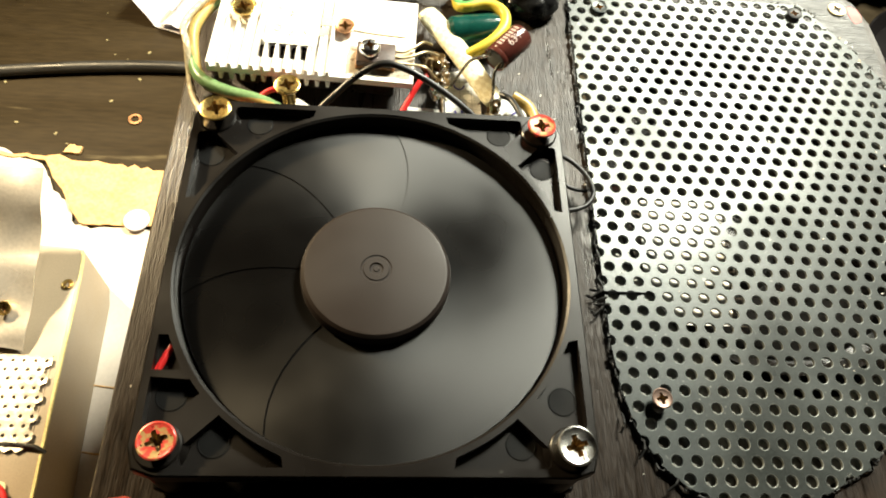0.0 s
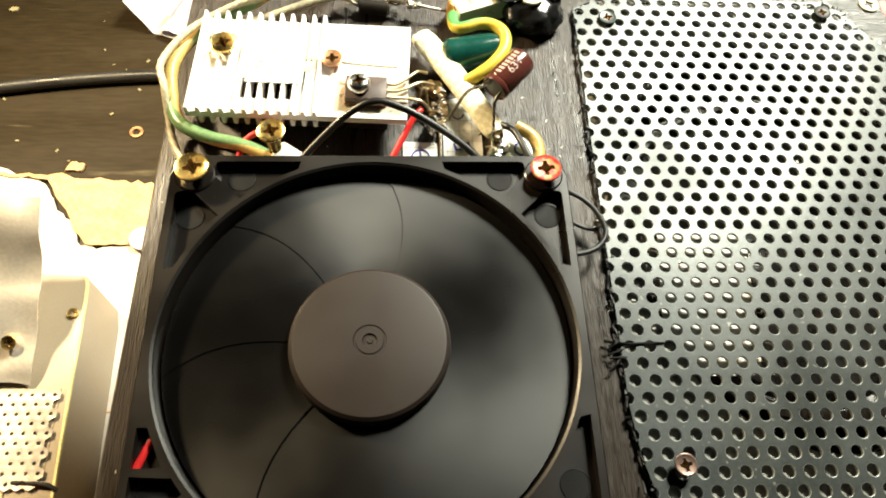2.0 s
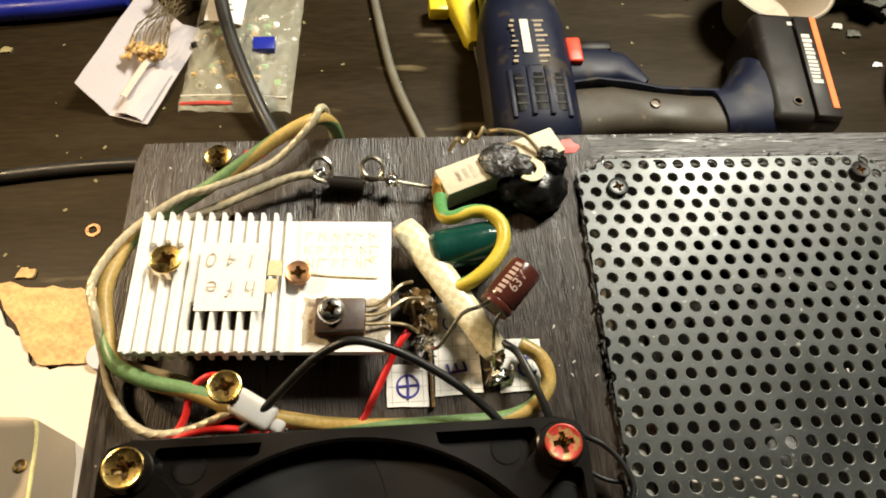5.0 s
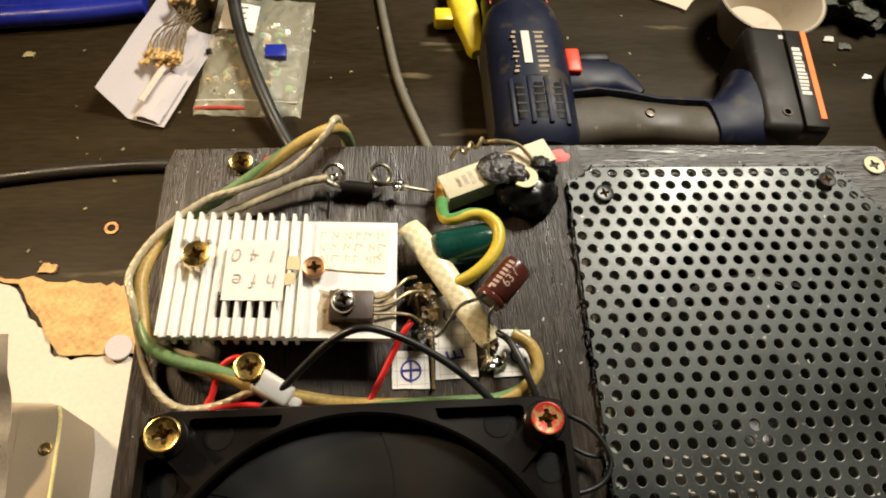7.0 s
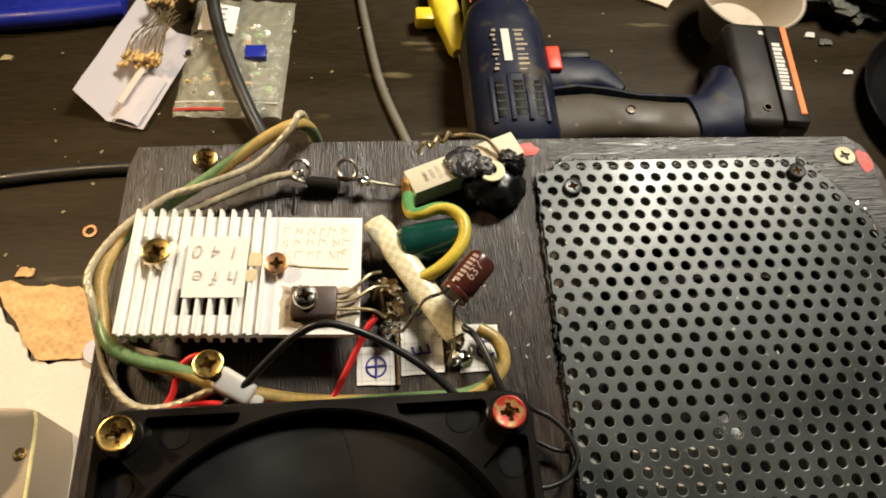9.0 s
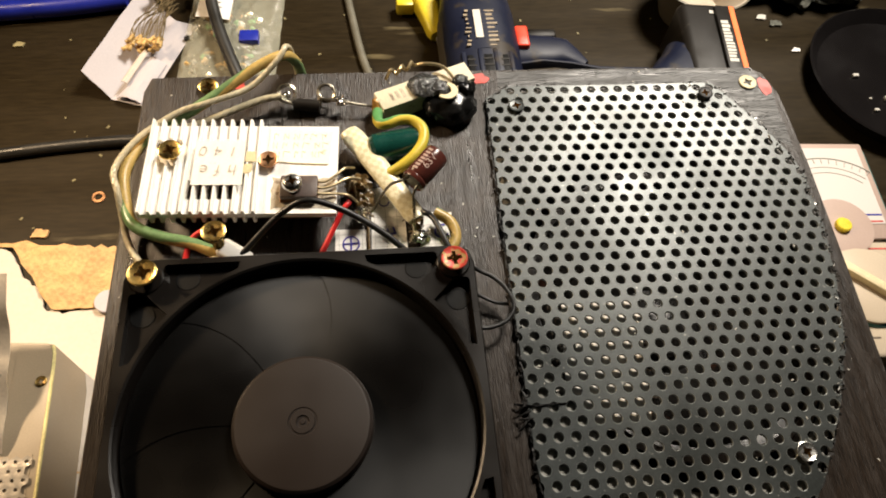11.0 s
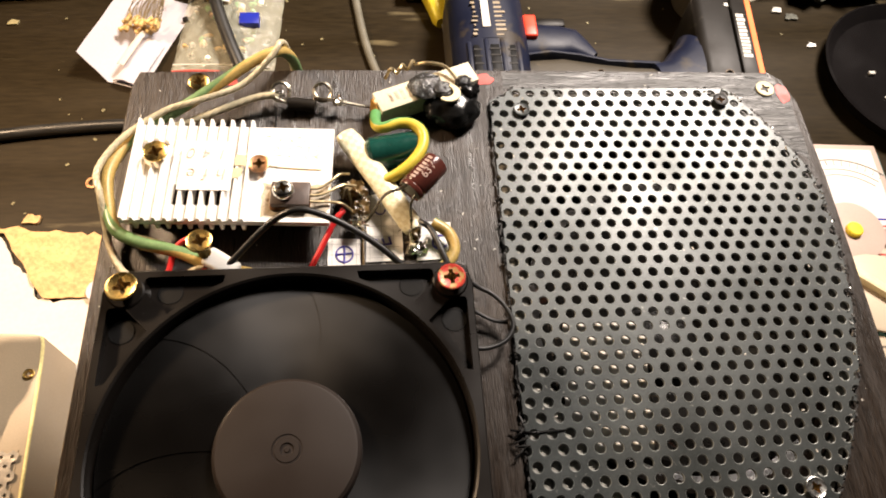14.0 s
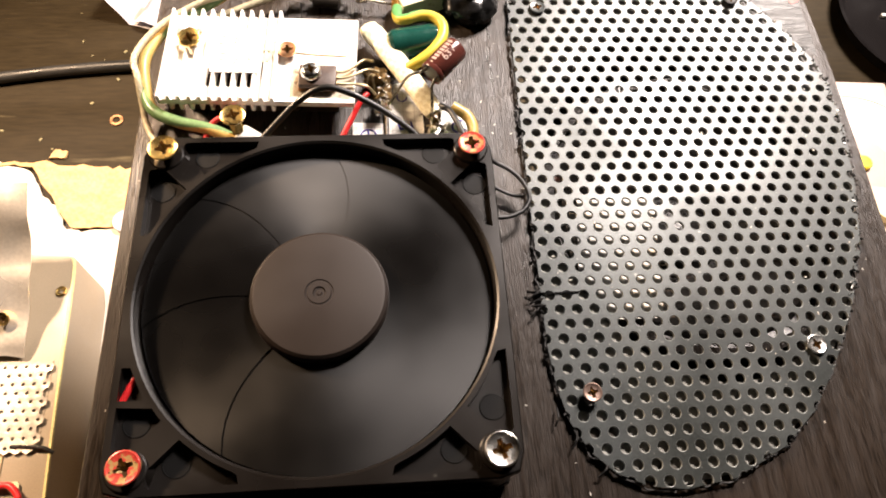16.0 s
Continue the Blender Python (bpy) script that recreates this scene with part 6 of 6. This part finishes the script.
# mug
MX, MY = 369, 495
mg = thing("mug", (MX, MY, T), "grey glazed cup with a pale inside standing on the bench", "mug")
bm = bmesh.new()
revolve(bm, [(29, T + 0.2), (32, T + 2), (34.5, T + 8), (45, T + 38), (49.6, T + 48), (50, T + 49.4), (48.6, T + 50)], 48, MX, MY, close=(True, False))
part("wall", bm, M["mug"], mg)
bm = bmesh.new()
revolve(bm, [(48.6, T + 50), (46.6, T + 48.8), (41, T + 36), (30, T + 8), (0.1, T + 6)], 48, MX, MY, close=(False, True))
part("lining", bm, M["mug_in"], mg)
cc = thing("cream_card", (320, 580, T), "cream card lying on the bench behind the drill", "card")
bm = bmesh.new()
extrude_outline(bm, rough_outline([(310.6, 524.5), (328, 546), (420, 660), (210, 660), (262, 551)], 0.6, 6.0, 4), T + 0.1, T + 3.0)
part("sheet", bm, M["meter"], cc)

# black round dish
ds = thing("black_dish", (556, 388, T), "glossy black round plastic dish with small parts in it", "dish")
bm = bmesh.new()
revolve(bm, [(70, T + 0.2), (84, T + 3), (92, T + 18), (90, T + 19), (80, T + 8), (66, T + 5), (0.1, T + 4.5)], 64, 556, 388, close=(True, True))
part("bowl", bm, M["glossblack"], ds)
rng = random.Random(21)
for k in range(7):
    x, y = 550 + rng.uniform(-45, 25), 388 + rng.uniform(-35, 30)
    s = rng.uniform(1.5, 4.0)
    p_ = thing("loose_part", (x, y, T + 5), "small pale loose part lying in the dish", "small part")
    bm = bmesh.new()
    block(bm, x - s, x + s, y - s * 0.6, y + s * 0.6, T + 4.9, T + 4.9 + s, 0.4, 1)
    part("body", bm, M["sticker"], p_)

# analogue multimeter
MMx = Matrix.Translation(Vector((412, 195, 0))) @ pose(0, 0, 0, 0, 0, -3)
mm = thing("multimeter", (412, 195, T), "cream analogue multimeter with a dial and rotary switch on the bench", "multimeter")
bm = bmesh.new()
block(bm, -52, 44, -101, 98, T + 0.2, T + 33, 4, 3, MMx)
part("case", bm, M["meter"], mm)
bm = bmesh.new()
block(bm, 44.2, 50, -99, 97, T + 0.2, T + 30, 2.5, 2, MMx)
part("side_guard", bm, M["teal"], mm, "teal rubber side guard")
bm = bmesh.new()
block(bm, -51, 43, 0, 98, T + 33, T + 37, 2, 2, MMx)
part("bezel", bm, M["meter_pink"], mm, "pinkish clear bezel")
bm = bmesh.new()
block(bm, -45, 37, 14, 92, T + 37.02, T + 37.6, 0.2, 1, MMx)
fc = part("scale_plate", bm, M["face"], mm, "white printed scale")
for r, wd in ((62, 0.7), (52, 0.4), (46, 0.4)):
    bm = bmesh.new()
    tube(bm, [MMx @ Vector((r * math.sin(a), 22 + r * math.cos(a) * 0.95, T + 37.7)) for a in np.linspace(-0.72, 0.72, 15)], wd, n=5, step=4)
    part("scale_arc", bm, M["squared"], fc)
for k in range(13):
    a = -0.7 + 1.4 * k / 12
    bm = bmesh.new()
    tube(bm, [MMx @ Vector((r * math.sin(a), 22 + r * math.cos(a) * 0.95, T + 37.7)) for r in (56, 61)], 0.5, n=5, smooth=False)
    part("scale_tick", bm, M["squared"], fc)
bm = bmesh.new()
revolve(bm, [(26, T + 37.6), (26, T + 38.4), (24, T + 38.6)], 40, *(MMx @ Vector((-2, 12, 0))).xy)
part("pivot_cover", bm, M["meter_pink"], mm, "brownish movement cover")
bm = bmesh.new()
revolve(bm, [(6.5, T + 38.6), (6.5, T + 42), (5.5, T + 43)], 28, *(MMx @ Vector((-3, 11, 0))).xy)
part("zero_screw", bm, M["yellow"], mm, "bright yellow zero screw")
bm = bmesh.new()
revolve(bm, [(35, T + 33), (35, T + 34.5), (33, T + 35)], 56, *(MMx @ Vector((2, -42, 0))).xy)
part("switch_ring", bm, M["teal"], mm, "coloured range ring")
bm = bmesh.new()
revolve(bm, [(33, T + 34.9), (33, T + 38), (31, T + 39)], 56, *(MMx @ Vector((2, -42, 0))).xy)
kn = part("range_switch", bm, M["meter"], mm)
bm = bmesh.new()
block(bm, -31, 31, -4, 4, T + 38.5, T + 46, 2, 2, MMx @ pose(2, -42, 0, 0, 0, -38))
part("pointer_grip", bm, M["tape"], kn)
for x0, x1, y0, mt in ((18, 35, 15.5, "redpaint"), (22, 36, 22, "blue"), (16, 38, -8, "redpaint"), (18, 40, -82, "redpaint"), (-30, 0, -86, "pencil")):
    bm = bmesh.new()
    block(bm, x0, x1, y0, y0 + 1.6, T + 37.62 if y0 > 0 else T + 33.02, T + 37.8 if y0 > 0 else T + 33.2, 0, 1, MMx)
    part("print_bar", bm, M[mt], mm)

# rag and scraps at the far right
rg = thing("rag", (520, 520, T), "crumpled grey-green rag lying on the bench", "rag")
bm = bmesh.new()
blob(bm, (500, 545, T + 14), (75, 40, 22), 12, 0.8, 5, 2.4, floor=T + 0.3)
part("cloth", bm, M["rag"], rg)
for nm, x, y, s, mt, lbl in (("paper_scrap", 470, 440, 5, "paper", "small pale paper scrap on the bench"), ("paper_scrap", 460, 478, 7, "rag", "small greenish scrap on the bench"), ("paper_scrap", 447, 488, 6, "sticker", "small pale scrap on the bench"),
                             ("paper_scrap", -244, 257, 7, "kraft", "small torn brown paper chip on the bench"), ("paper_scrap", -300, 470, 5, "crumb", "yellowish crumb on the bench"), ("paper_scrap", -330, 425, 4, "crumb", "yellowish crumb on the bench")):
    p_ = thing(nm, (x, y, T), lbl, "scrap")
    bm = bmesh.new()
    extrude_outline(bm, rough_outline([(x - s, y - s * 0.5), (x + s * 0.8, y - s * 0.6), (x + s, y + s * 0.3), (x - s * 0.4, y + s * 0.6)], 0.8, 1.5, s), T + 0.1, T + s * 0.35)
    part("scrap", bm, M[mt], p_)
rn = thing("small_washer", (-203, 291, T), "small coppery ring lying on the bench", "washer")
bm = bmesh.new()
revolve(bm, [(3.2, T + 0.2), (5.4, T + 0.2), (5.4, T + 1.4), (3.2, T + 1.4), (3.2, T + 0.2)], 24, -203, 291, close=(False, False))
part("ring", bm, M["copper"], rn)
scw = thing("loose_screw", (-352, 290, T), "yellow zinc screw lying loose on the bench", "screw")
bm = bmesh.new()
tube(bm, [(-352, 272, T + 3), (-350, 290, T + 3), (-350, 300, T + 3)], 2.2, n=10)
revolve(bm, [(1.5, 0), (4.4, 3), (4.4, 3.6)], 16, m=Matrix.Translation(Vector((-350, 299, T + 4.4))) @ pose(0, 0, 0, -90, 0, 0))
part("shank", bm, M["zinc"], scw)
crumbs = thing("crumbs", (-280, 350, T), "scattered pale crumbs and chips on the bench", "crumbs", kind="stuff")
bm = bmesh.new()
rng = random.Random(31)
for k in range(120):
    x, y = rng.uniform(-420, 520), rng.uniform(235, 620)
    if -80 < x < 222 and y < 180:
        continue
    s = rng.uniform(0.4, 1.7) * (1.6 if rng.random() < 0.12 else 1)
    block(bm, -s, s, -s * 0.6, s * 0.7, 0, s * 0.5, 0, 1, pose(x, y, T + 0.05, 0, 0, rng.uniform(0, 180)))
part("chips", bm, M["crumb"], crumbs, kind="stuff")
